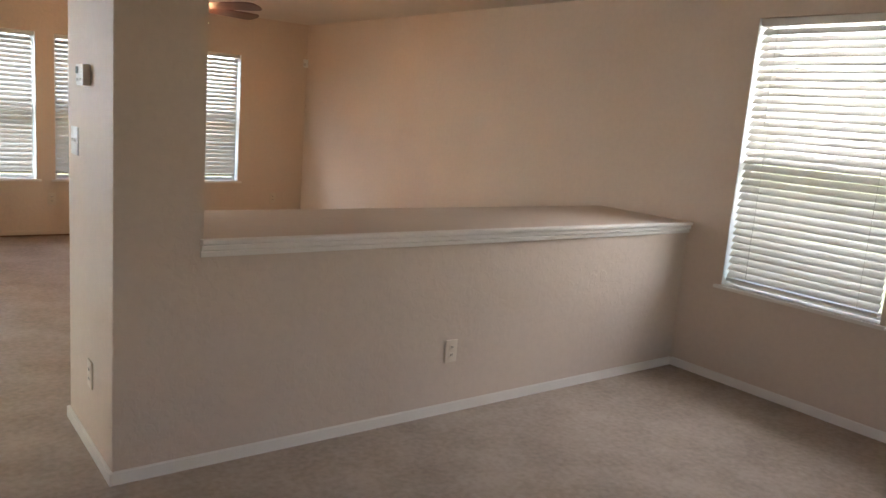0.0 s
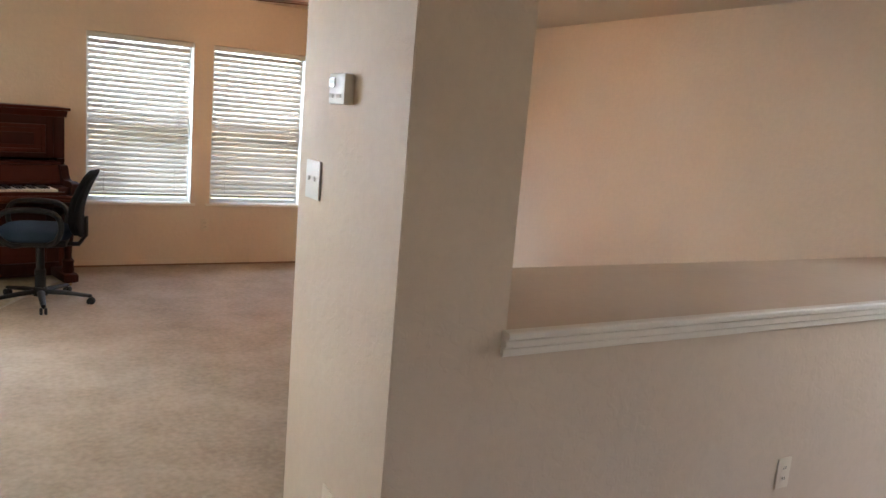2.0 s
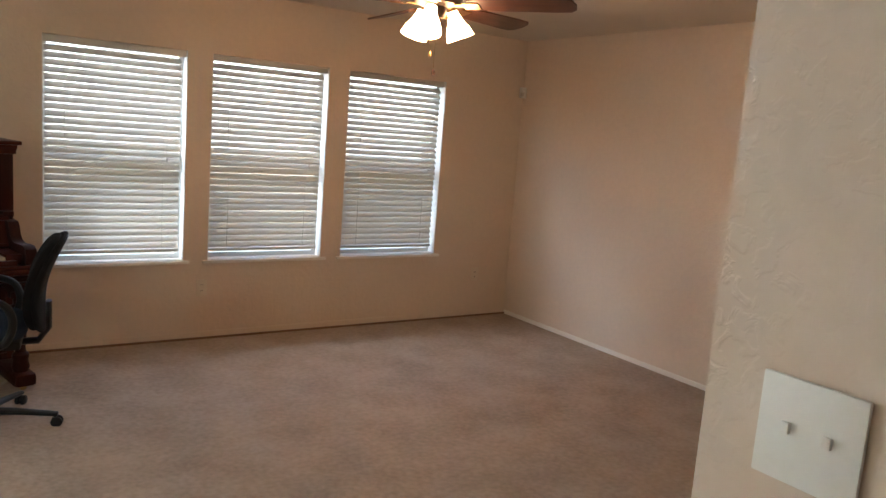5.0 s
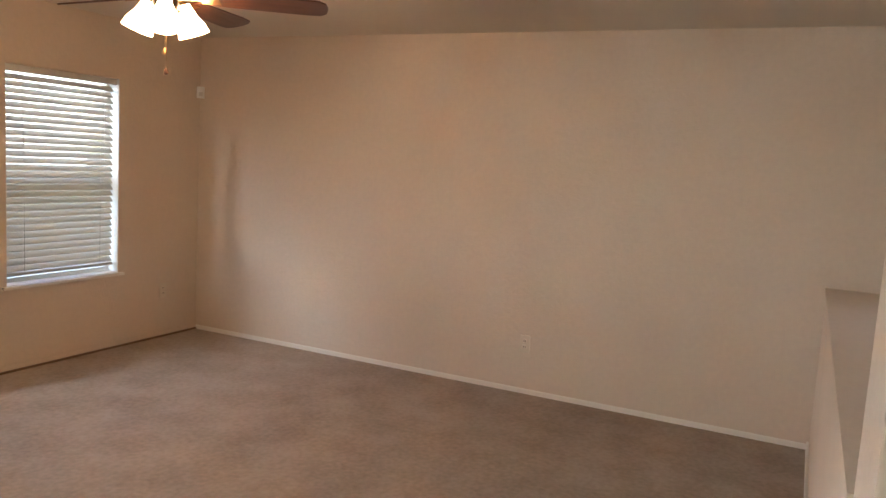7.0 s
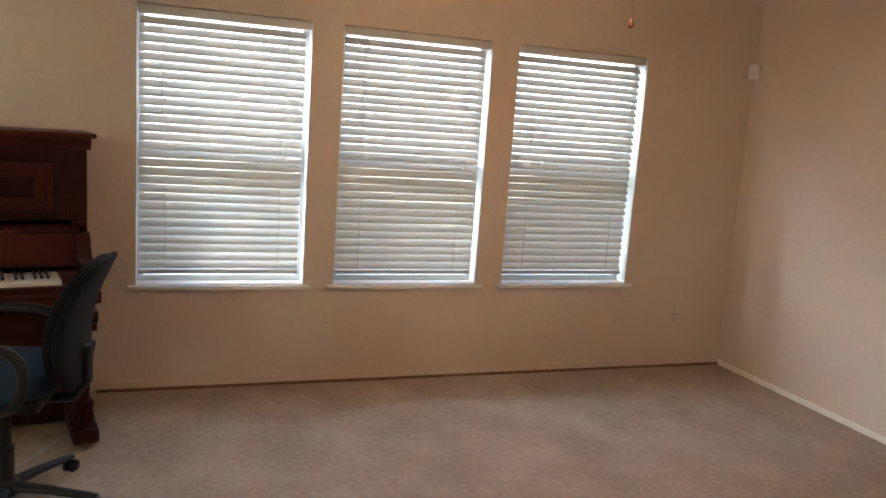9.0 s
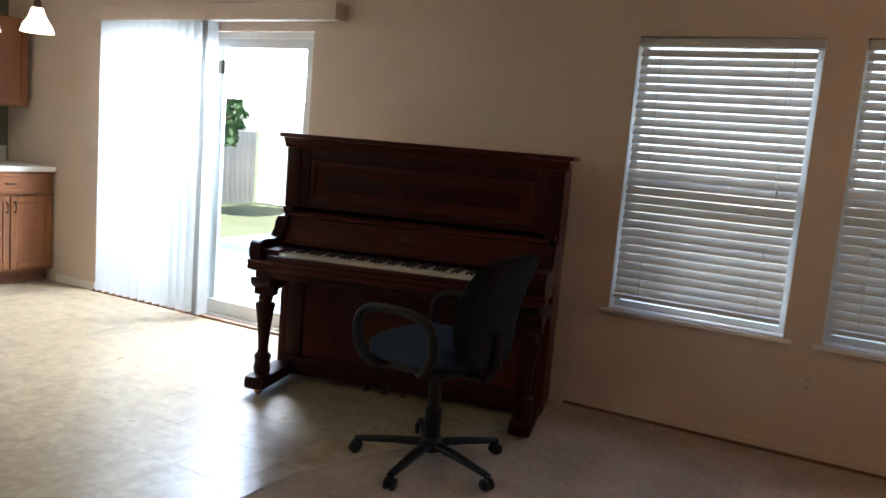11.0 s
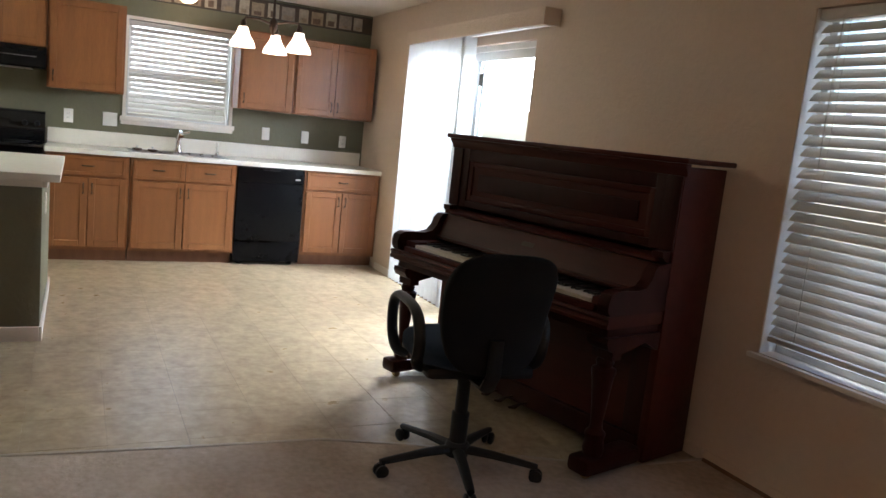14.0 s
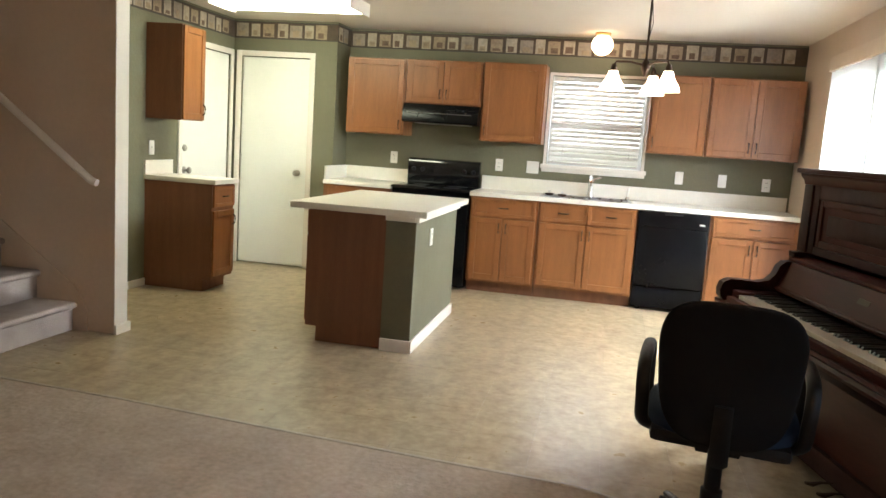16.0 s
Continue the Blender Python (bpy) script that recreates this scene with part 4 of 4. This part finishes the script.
outlet(pose(-6.42, -2.735, 0.70, 0, 0, 180), "white outlet on the island knee wall")

# ---------------------------------------------------------------- cabinet beside the exterior door
c2 = thing("base_cabinet", pose(-7.0, GY, 0, 0, 0, 180), "narrow brown base cabinet with drawers beside the door", "cabinet", "base cabinets")
part("body", boxes((0.001, 0.36, -0.60, -0.001, 0.10, 0.875)), M_CABDARK, c2, "dark brown wood-grain side")
part("toe_kick", boxes((0.001, 0.36, -0.53, -0.002, 0.0, 0.0995)), M_CABDARK, c2)
cab_door(c2, 0.012, 0.35, 0.125, 0.66, -0.60, ("r", "t"))
cab_door(c2, 0.012, 0.35, 0.69, 0.862, -0.60, "x", True)
t2 = thing("countertop", pose(-7.0, GY, 0, 0, 0, 180), "short cream laminate countertop with backsplash", "countertop")
part("slab", boxes((-0.02, 0.38, -0.64, -0.001, 0.876, 0.914), bevel=0.006), M_COUNTER, t2)
part("backsplash", boxes((-0.02, 0.38, -0.02, -0.001, 0.9145, 1.03), bevel=0.003), M_COUNTER, t2)
u2 = thing("wall_cabinet", pose(-7.0, GY, 0, 0, 0, 180), "narrow wall cabinet with brown side and maple door", "cabinet", "wall cabinets")
part("body", boxes((0.001, 0.33, -0.315, -0.001, 1.37, 2.115)), M_CABDARK, u2, "dark brown wood-grain side")
cab_door(u2, 0.006, 0.326, 1.378, 2.107, -0.315, ("r", "b"))

# ---------------------------------------------------------------- wallpaper border


def border(name, m, length, seed):
    root = thing(name, m, "wallpaper border with a row of small cream and brown pictures", "wallpaper border", "wallpaper borders", "structure")
    z0, z1 = 2.20, 2.362
    part("ground", boxes((0, length, -0.002, -0.0005, z0, z1)), M_BAND, root)
    part("edge_line", boxes((0, length, -0.003, -0.002, z0, z0 + 0.008)), M_BANDLINE, root)
    part("edge_line", boxes((0, length, -0.003, -0.002, z1 - 0.008, z1)), M_BANDLINE, root)
    r = random.Random(seed)
    u = 0.02
    widths = (0.105, 0.125, 0.09, 0.115)
    i = r.randrange(4)
    while u + 0.13 < length:
        w = widths[i % 4]
        a, b = r.uniform(0.010, 0.022), r.uniform(0.016, 0.032)
        me_p = mesh_of("picture", boxes((u, u + w, -0.0032, -0.002, z0 + a, z1 - b)), M_PIC[(0, 1, 0, 2)[i % 4]])
        p = share("picture", me_p, root, Matrix.Identity(4))
        cx = u + w / 2
        me_q = mesh_of("motif", boxes((cx - w * r.uniform(0.2, 0.36), cx + w * r.uniform(0.15, 0.34), -0.0042, -0.0032, z0 + a + 0.008, z0 + a + r.uniform(0.03, 0.07))), M_PIC[(3, 2, 2, 3)[i % 4]])
        share("motif", me_q, p, Matrix.Identity(4))
        u += w + r.uniform(0.018, 0.04)
        i += 1
    return root


border("border_west", kpose(RY), -RY, 1)
border("border_return", pose(PX, RY, 0, 0, 0, 180), 0.37, 2)
border("border_pantry", pose(PX, GY, 0, 0, 0, 90), RY - GY, 3)
border("border_south", pose(STX - 0.12, GY, 0, 0, 0, 180), (STX - 0.12) - PX, 4)

# ---------------------------------------------------------------- upright piano
PN = pose(-3.93, -0.075, 0, 0, 0, 13.0)
L, D = 1.47, 0.30
pn = thing("upright_piano", PN, "old dark mahogany upright piano with open keyboard", "piano")


def on_front(x0, x1, z0, z1, y, th=0.015, bevel=0.003):
    return boxes((x0, x1, y - th, y, z0, z1), bevel=bevel)


part("back_frame", boxes((-L + 0.03, -0.03, -0.06, 0.0, 0.08, 1.29)), M_PIANODK, pn)
for x in (-L, -0.04):
    part("side_panel", boxes((x, x + 0.04, -D, 0.0, 0.03, 1.30), bevel=0.004), M_PIANO, pn)
part("lid", boxes((-L - 0.035, 0.035, -D - 0.045, 0.012, 1.312, 1.335), bevel=0.007), M_PIANO, pn)
part("cornice", prism([(-D + 0.01, 1.262), (-D - 0.008, 1.262), (-D - 0.012, 1.28), (-D - 0.03, 1.30), (-D - 0.03, 1.3115), (-D + 0.01, 1.3115)], "x", -L - 0.015, 0.015), M_PIANO, pn)
up = part("upper_panel", boxes((-L + 0.041, -0.041, -D + 0.012, -D + 0.03, 0.95, 1.262)), M_PIANO, pn, "recessed figured mahogany panel")
fr = bmesh.new()
for r in ((-L + 0.041, -L + 0.13, 0.95, 1.262), (-0.13, -0.041, 0.95, 1.262), (-L + 0.13, -0.13, 1.20, 1.262), (-L + 0.13, -0.13, 0.95, 0.985)):
    box(fr, r[0], r[1], -D - 0.004, -D + 0.012, r[2], r[3], bevel=0.003)
part("panel_frame", fr, M_PIANODK, pn)
fr = bmesh.new()
a0, a1, b0, b1 = -L + 0.131, -0.131, 0.986, 1.199
for r in ((a0, a0 + 0.03, b0, b1), (a1 - 0.03, a1, b0, b1), (a0 + 0.03, a1 - 0.03, b1 - 0.03, b1), (a0 + 0.03, a1 - 0.03, b0, b0 + 0.03)):
    box(fr, r[0], r[1], -D + 0.002, -D + 0.0115, r[2], r[3], bevel=0.004)
part("panel_moulding", fr, M_PIANO, pn)
part("panel_strip", boxes((-L + 0.21, -0.21, -D + 0.004, -D + 0.0118, 1.045, 1.135), bevel=0.004), M_PIANODK, pn)
for x in (-L + 0.001, -0.079):
    part("pilaster", boxes((x, x + 0.078, -D - 0.014, -D - 0.0005, 0.95, 1.262), bevel=0.005), M_PIANODK, pn)
    part("corbel", prism([(-D - 0.0005, 0.89), (-D - 0.02, 0.90), (-D - 0.05, 0.925), (-D - 0.055, 0.948), (-D - 0.0005, 0.949)], "x", x + 0.012, x + 0.066), M_PIANODK, pn)
# fallboard folded back, with its shelf
part("music_shelf", prism([(-D + 0.03, 0.905), (-D - 0.05, 0.90), (-D - 0.062, 0.905), (-D - 0.062, 0.918), (-D - 0.045, 0.928), (-D + 0.03, 0.93)], "x", -L + 0.042, -0.042), M_PIANO, pn)
part("fallboard", prism([(-D - 0.04, 0.90), (-D - 0.055, 0.90), (-D - 0.11, 0.79), (-D - 0.115, 0.762), (-D - 0.1, 0.762)], "x", -L + 0.06, -0.06), M_PIANO, pn, "polished fallboard with a worn gilt mark")
part("fallboard_lip", tube([(-L + 0.06, -D - 0.112, 0.775), (-0.06, -D - 0.112, 0.775)], 0.009, seg=8), M_PIANO, pn)
part("maker_mark", prism([(-D - 0.0775, 0.858), (-D - 0.0795, 0.858), (-D - 0.0895, 0.838), (-D - 0.0875, 0.838)], "x", -0.79, -0.71), M_BRONZE, pn, "faded dull oval mark")
# keybed and keys
part("keybed", boxes((-L + 0.005, -0.005, -0.655, -D - 0.002, 0.645, 0.70), bevel=0.006), M_PIANO, pn)
part("keybed_moulding", prism([(-0.655, 0.650), (-0.668, 0.654), (-0.672, 0.668), (-0.664, 0.68), (-0.672, 0.69), (-0.668, 0.702), (-0.655, 0.702)], "x", -L - 0.005, 0.005), M_PIANO, pn)
part("keybed_underside", boxes((-L + 0.02, -0.02, -0.63, -D - 0.002, 0.61, 0.6445), bevel=0.004), M_PIANODK, pn)
part("key_slip", boxes((-L + 0.09, -0.09, -0.652, -0.62, 0.7005, 0.728), bevel=0.004), M_PIANO, pn)
K0, K1 = -L + 0.135, -0.135
n = 52
kw = (K1 - K0) / n
me_w = mesh_of("white_key", boxes((0.0006, kw - 0.0006, -0.615, -0.405, 0.701, 0.742), bevel=0.0012, seg=1), M_IVORY)
me_k = mesh_of("black_key", prism([(-0.555, 0.7425), (-0.55, 0.752), (-0.41, 0.754), (-0.41, 0.7425)], "x", -0.0055, 0.0055), M_EBONY)
for i in range(n):
    share("white_key", me_w, pn, Matrix.Translation((K0 + i * kw, 0, 0)))
    if i % 7 in (0, 2, 3, 5, 6) and i < n - 1:
        share("black_key", me_k, pn, Matrix.Translation((K0 + (i + 1) * kw, 0, 0)))
cheek = [(-D - 0.002, 0.7005), (-0.652, 0.7005), (-0.668, 0.72), (-0.672, 0.75), (-0.66, 0.785), (-0.63, 0.80), (-0.57, 0.80), (-0.50, 0.795), (-0.45, 0.805), (-0.42, 0.835), (-0.405, 0.875), (-0.38, 0.898), (-D - 0.002, 0.903)]
for x0, x1 in ((-L, -L + 0.055), (-0.055, 0.0)):
    part("cheek", prism(cheek, "x", x0, x1), M_PIANODK, pn, "scrolled arm at the end of the keyboard")
for x0, x1 in ((-L + 0.056, K0 - 0.002), (K1 + 0.002, -0.056)):
    part("key_block", boxes((x0, x1, -0.615, -0.41, 0.7005, 0.755), bevel=0.006), M_PIANO, pn)
# lower case
part("lower_panel", boxes((-L + 0.041, -0.041, -D + 0.014, -D + 0.032, 0.135, 0.61)), M_PIANO, pn)
for x in (-L + 0.041, -0.131):
    part("lower_stile", boxes((x, x + 0.09, -D, -D + 0.0135, 0.135, 0.61), bevel=0.003), M_PIANODK, pn)
part("bottom_rail", boxes((-L + 0.041, -0.041, -D - 0.012, -D + 0.04, 0.045, 0.134), bevel=0.004), M_PIANODK, pn)
part("bottom_board", boxes((-L + 0.03, -0.03, -D, -0.01, 0.03, 0.0445)), M_PIANODK, pn)
for dx in (-0.10, 0.0, 0.10):
    x = -0.80 + dx
    part("pedal", tube([(x, -D - 0.005, 0.055), (x, -D - 0.06, 0.055), (x, -D - 0.10, 0.045), (x, -D - 0.125, 0.05)], [0.008, 0.009, 0.017, 0.012], seg=8, flat=0.5), M_BRONZE, pn)
prof = [(0.030, 0.10), (0.036, 0.13), (0.030, 0.17), (0.034, 0.185), (0.034, 0.20), (0.022, 0.215), (0.020, 0.24), (0.026, 0.33), (0.034, 0.42), (0.040, 0.455), (0.040, 0.47), (0.026, 0.48), (0.030, 0.50), (0.024, 0.515)]
for x in (-L + 0.055, -0.055):
    part("toe_block", boxes((x - 0.055, x + 0.055, -0.665, -D - 0.013, 0.035, 0.105), bevel=0.022), M_PIANODK, pn)
    part("leg", lathe([(r * 1.25, z) for r, z in prof], 18, Matrix.Translation((x, -0.575, 0))), M_PIANODK, pn, "turned and fluted front leg")
    part("leg_bracket", prism([(-D - 0.003, 0.609), (-0.64, 0.609), (-0.645, 0.59), (-0.63, 0.565), (-0.60, 0.55), (-0.60, 0.516), (-0.545, 0.516), (-0.545, 0.54), (-0.47, 0.555), (-0.40, 0.575), (-D - 0.003, 0.53)], "x", x - 0.052, x + 0.052), M_PIANODK, pn)
    part("caster", lathe([(0.018, -0.012), (0.02, 0.0), (0.018, 0.012)], 14, pose(x, -0.60, 0.018, 0, 90, 0)), M_BRASS, pn)
    part("caster_fork", boxes((x - 0.016, x - 0.0125, -0.615, -0.585, 0.012, 0.035), (x + 0.0125, x + 0.016, -0.615, -0.585, 0.012, 0.035)), M_BRASS, pn)
for x in (-L + 0.07, -0.07):
    part("rear_caster", lathe([(0.014, -0.012), (0.015, 0.0), (0.014, 0.012)], 12, pose(x, -0.08, 0.015, 0, 90, 0)), M_BRASS, pn)

# ---------------------------------------------------------------- office chair
CH = pose(-4.06, -1.165, 0.0)
oc_ = thing("office_chair", CH, "black swivel office chair with blue-grey seat and loop arms", "chair")
part("column", lathe([(0.034, 0.075), (0.036, 0.24), (0.027, 0.245), (0.027, 0.435)], 18), M_BLACKPLAST, oc_)
part("hub", lathe([(0.03, 0.055), (0.048, 0.062), (0.05, 0.105), (0.04, 0.12)], 18), M_BLACKPLAST, oc_)
for k in range(5):
    a = radians(55 + 72 * k)
    d = Vector((math.cos(a), math.sin(a), 0))
    lg = part("base_leg", tube([d * 0.035 + Vector((0, 0, 0.088)), d * 0.15 + Vector((0, 0, 0.083)), d * 0.305 + Vector((0, 0, 0.066)), d * 0.33 + Vector((0, 0, 0.064))], [0.026, 0.023, 0.018, 0.015], seg=10, flat=0.7), M_BLACKPLAST, oc_)
    t = d.cross(Vector((0, 0, 1)))
    cs = part("caster", tube([d * 0.318 + Vector((0, 0, 0.07)), d * 0.318 + Vector((0, 0, 0.045))], 0.009, seg=8), M_BLACKPLAST, lg)
    for s in (-0.014, 0.014):
        lathe_m = Matrix.Translation(d * 0.325 + t * s + Vector((0, 0, 0.027))) @ Matrix.Rotation(a, 4, 'Z') @ pose(0, 0, 0, 90, 0, 0)
        part("wheel", lathe([(0.02, -0.009), (0.0265, -0.005), (0.0265, 0.005), (0.02, 0.009)], 16, lathe_m), M_BLACKPLAST, lg)
UP = Matrix.Rotation(radians(172), 4, 'Z')   # the chair faces its local +x


def cushion(w, d, h, ex=3.2, n=14, shape=None):
    """A rounded pad by a superellipsoid outline, w along y, d along x, h along z."""
    bm = bmesh.new()
    bmesh.ops.create_cube(bm, size=2.0)
    bmesh.ops.subdivide_edges(bm, edges=bm.edges[:], cuts=n, use_grid_fill=True)
    for v in bm.verts:
        c = v.co
        k = (abs(c.x) ** ex + abs(c.y) ** ex + abs(c.z) ** ex) ** (1 / ex)
        c = c / k
        v.co = Vector((c.x * d / 2, c.y * w / 2, c.z * h / 2))
        if shape:
            v.co = shape(v.co)
    return bm


def put(bm, m):
    bmesh.ops.transform(bm, matrix=m, verts=bm.verts)
    return bm


seat = part("seat", put(cushion(0.48, 0.46, 0.115, shape=lambda c: Vector((c.x, c.y, c.z - (0.9 * max(c.x - 0.12, 0) ** 2) * 1.5))), UP @ Matrix.Translation((0.03, 0, 0.505))), M_SEATFAB, oc_, "blue-grey fabric seat cushion")
part("seat_pan", put(boxes((-0.20, 0.20, -0.215, 0.215, 0.4345, 0.482), bevel=0.022), UP @ Matrix.Translation((0.02, 0, 0))), M_BLACKPLAST, oc_)
part("mechanism", put(boxes((-0.12, 0.10, -0.07, 0.07, 0.405, 0.434), bevel=0.008), UP), M_BLACKPLAST, oc_)
part("back_post", put(tube([(-0.10, 0, 0.42), (-0.24, 0, 0.425), (-0.285, 0, 0.49), (-0.285, 0, 0.62)], [0.016, 0.016, 0.015, 0.014], seg=10, flat=2.0, ref=(0, 1, 0)), UP), M_BLACKPLAST, oc_)


def back_shape(c):
    t = (c.z + 0.235) / 0.47
    return Vector((c.x + 0.35 * c.y ** 2 - 0.10 * t * t + 0.05 * math.sin(t * math.pi) * 0.6, c.y * (0.86 + 0.14 * math.sin(min(t * 1.25, 1) * math.pi / 2)), c.z))


part("backrest", put(cushion(0.41, 0.07, 0.45, ex=3.4, shape=back_shape), UP @ Matrix.Translation((-0.235, 0, 0.715))), M_FABRIC, oc_, "black fabric front of the backrest")
part("back_shell", put(cushion(0.42, 0.05, 0.465, ex=3.6, shape=back_shape), UP @ Matrix.Translation((-0.262, 0, 0.715))), M_FABRIC, oc_, "black backrest shell")
def smooth_line(points, n=5):
    """A rounded line through the points."""
    p = [Vector(q) for q in points]
    out = []
    for k in range(len(p) - 1):
        a, b, c, d = p[max(k - 1, 0)], p[k], p[k + 1], p[min(k + 2, len(p) - 1)]
        for q in range(n):
            u = q / n
            out.append(0.5 * (2 * b + (c - a) * u + (2 * a - 5 * b + 4 * c - d) * u * u + (3 * b - a - 3 * c + d) * u ** 3))
    return out + [p[-1]]


for s in (-1, 1):
    y = s * 0.248
    loop = [(0.10, y * 0.82, 0.445), (0.15, y, 0.455), (0.215, y * 1.04, 0.515), (0.225, y * 1.05, 0.615), (0.18, y * 1.05, 0.670), (0.08, y * 1.04, 0.687), (-0.06, y * 1.03, 0.680), (-0.13, y * 1.02, 0.645), (-0.15, y, 0.565), (-0.12, y * 0.98, 0.485), (-0.06, y * 0.82, 0.445)]
    part("armrest", put(tube(smooth_line(loop), 0.018, seg=10, flat=1.25, ref=(0, 1, 0)), UP), M_BLACKPLAST, oc_, "black plastic loop armrest")

# ---------------------------------------------------------------- outside
structure("patio", boxes((-9.6, -3.6, 0.16, 4.6, -0.16, -0.05), bevel=0.01), M_CONCRETE, "pale concrete patio slab", "patio")
fn = thing("garden_fence", pose(0, 0, -0.16), "weathered grey-brown board fence round the yard", "fence")
me_f = mesh_of("board", boxes((0.0, 0.136, -0.009, 0.009, 0.03, 1.46)), M_FENCE)
i = 0
for k in range(112):
    share("board", me_f, fn, pose(-13.4 + k * 0.142, 8.2, 0, 0, 0, 0))
for k in range(60):
    share("board", me_f, fn, pose(-13.4, 8.1 - k * 0.142, 0, 0, 0, -90))
for k in range(60):
    share("board", me_f, fn, pose(2.5, 8.1 - k * 0.142, 0, 0, 0, -90))
for z in (0.3, 1.2):
    part("rail", boxes((-13.4, 2.5, 8.21, 8.25, z, z + 0.09)), M_FENCE, fn)
for x in range(-13, 3, 3):
    part("post", boxes((x, x + 0.09, 8.25, 8.34, 0, 1.5)), M_FENCE, fn)


def tree(m, h, r, seed, label):
    root = thing("tree", m, label, "tree", "trees")
    rr = random.Random(seed)
    part("trunk", tube([(0, 0, 0), (0.04, 0.02, h * 0.25), (-0.03, 0.05, h * 0.5), (0.02, 0, h * 0.75)], [0.11, 0.085, 0.06, 0.025], seg=9), M_BARK, root)
    for k in range(7):
        a = rr.uniform(0, 6.28)
        z = h * rr.uniform(0.3, 0.62)
        part("limb", tube([(0, 0, z), (math.cos(a) * r * 0.35, math.sin(a) * r * 0.35, z + h * 0.12), (math.cos(a) * r * 0.75, math.sin(a) * r * 0.75, z + h * 0.2)], [0.04, 0.025, 0.01], seg=6), M_BARK, root)
    verts, faces = [], []
    for k in range(2600):
        v = Vector((rr.gauss(0, 1), rr.gauss(0, 1), rr.gauss(0, 1))).normalized() * (r * rr.uniform(0.35, 1.0) ** 0.6)
        v *= 0.75 + 0.35 * noise.noise(v * 1.6 + Vector((seed, 0, 0)))
        c = Vector((v.x, v.y, h * 0.66 + v.z * h * 0.36 / r))
        s = rr.uniform(0.05, 0.11)
        d1 = Vector((rr.uniform(-1, 1), rr.uniform(-1, 1), rr.uniform(-1, 1))).normalized()
        d2 = d1.orthogonal().normalized()
        b = len(verts)
        verts += [c - d1 * s, c + d2 * s * 0.5, c + d1 * s, c - d2 * s * 0.5]
        faces.append((b, b + 1, b + 2, b + 3))
    me = bpy.data.meshes.new("crown")
    me.from_pydata(verts, [], faces)
    me.materials.append(M_LEAF)
    cr = new("crown", me)
    cr.parent = root
    return root


tree(pose(-12.4, 5.5, -0.16), 2.6, 1.05, 3, "young leafy green tree by the fence")
tree(pose(-1.5, 6.9, -0.16), 3.4, 1.2, 12, "leafy green tree by the back fence")
nh = thing("neighbour_house", pose(-9.0, 17.0, -0.16), "pale sided neighbouring house with a grey shingle roof", "house")
part("wall", boxes((-7, 7, 0, 8, 0, 2.9)), M_SIDING, nh)
part("roof", prism([(-0.5, 2.9), (8.5, 2.9), (4.0, 5.4)], "x", -7.5, 7.5), M_SHINGLE, nh)
for x in (-4.5, 0.0, 4.0):
    wf = part("window", boxes((x, x + 1.2, -0.03, -0.001, 1.0, 2.2)), M_FRAME, nh)
    part("pane", boxes((x + 0.07, x + 1.13, -0.04, -0.031, 1.07, 2.13)), M_BLACKGLASS, wf)
structure("roof_eave", boxes((NX0 - 0.6, 0.6, -11.0, 0.6, H + 0.21, H + 0.3)), M_TRIM, "white soffit and roof edge of the house", "roof")

# ---------------------------------------------------------------- floor tiles
TS, TJ = 0.305, 0.0011
me_t = mesh_of("tile", boxes((TJ / 2, TS - TJ / 2, TJ / 2, TS - TJ / 2, -0.004, 0.0)), M_VINYL)
x = NX0
nx = int((-3.9 - NX0) / TS) + 1
ny = int(-GY / TS) + 1
for i in range(nx):
    for j in range(ny):
        x0, y1 = NX0 + i * TS, -j * TS
        if x0 + TS > -3.80 or y1 - TS < GY:
            x1, y0 = min(x0 + TS, -3.80), max(y1 - TS, GY)
            if x1 - x0 > 0.02 and y1 - y0 > 0.02:
                share("tile", mesh_of("tile", boxes((TJ / 2, x1 - x0 - TJ / 2, TJ / 2, y1 - y0 - TJ / 2, -0.004, 0.0)), M_VINYL), vinyl, Matrix.Translation((x0, y0, 0)))
        else:
            share("tile", me_t, vinyl, Matrix.Translation((x0, y1 - TS, 0)))
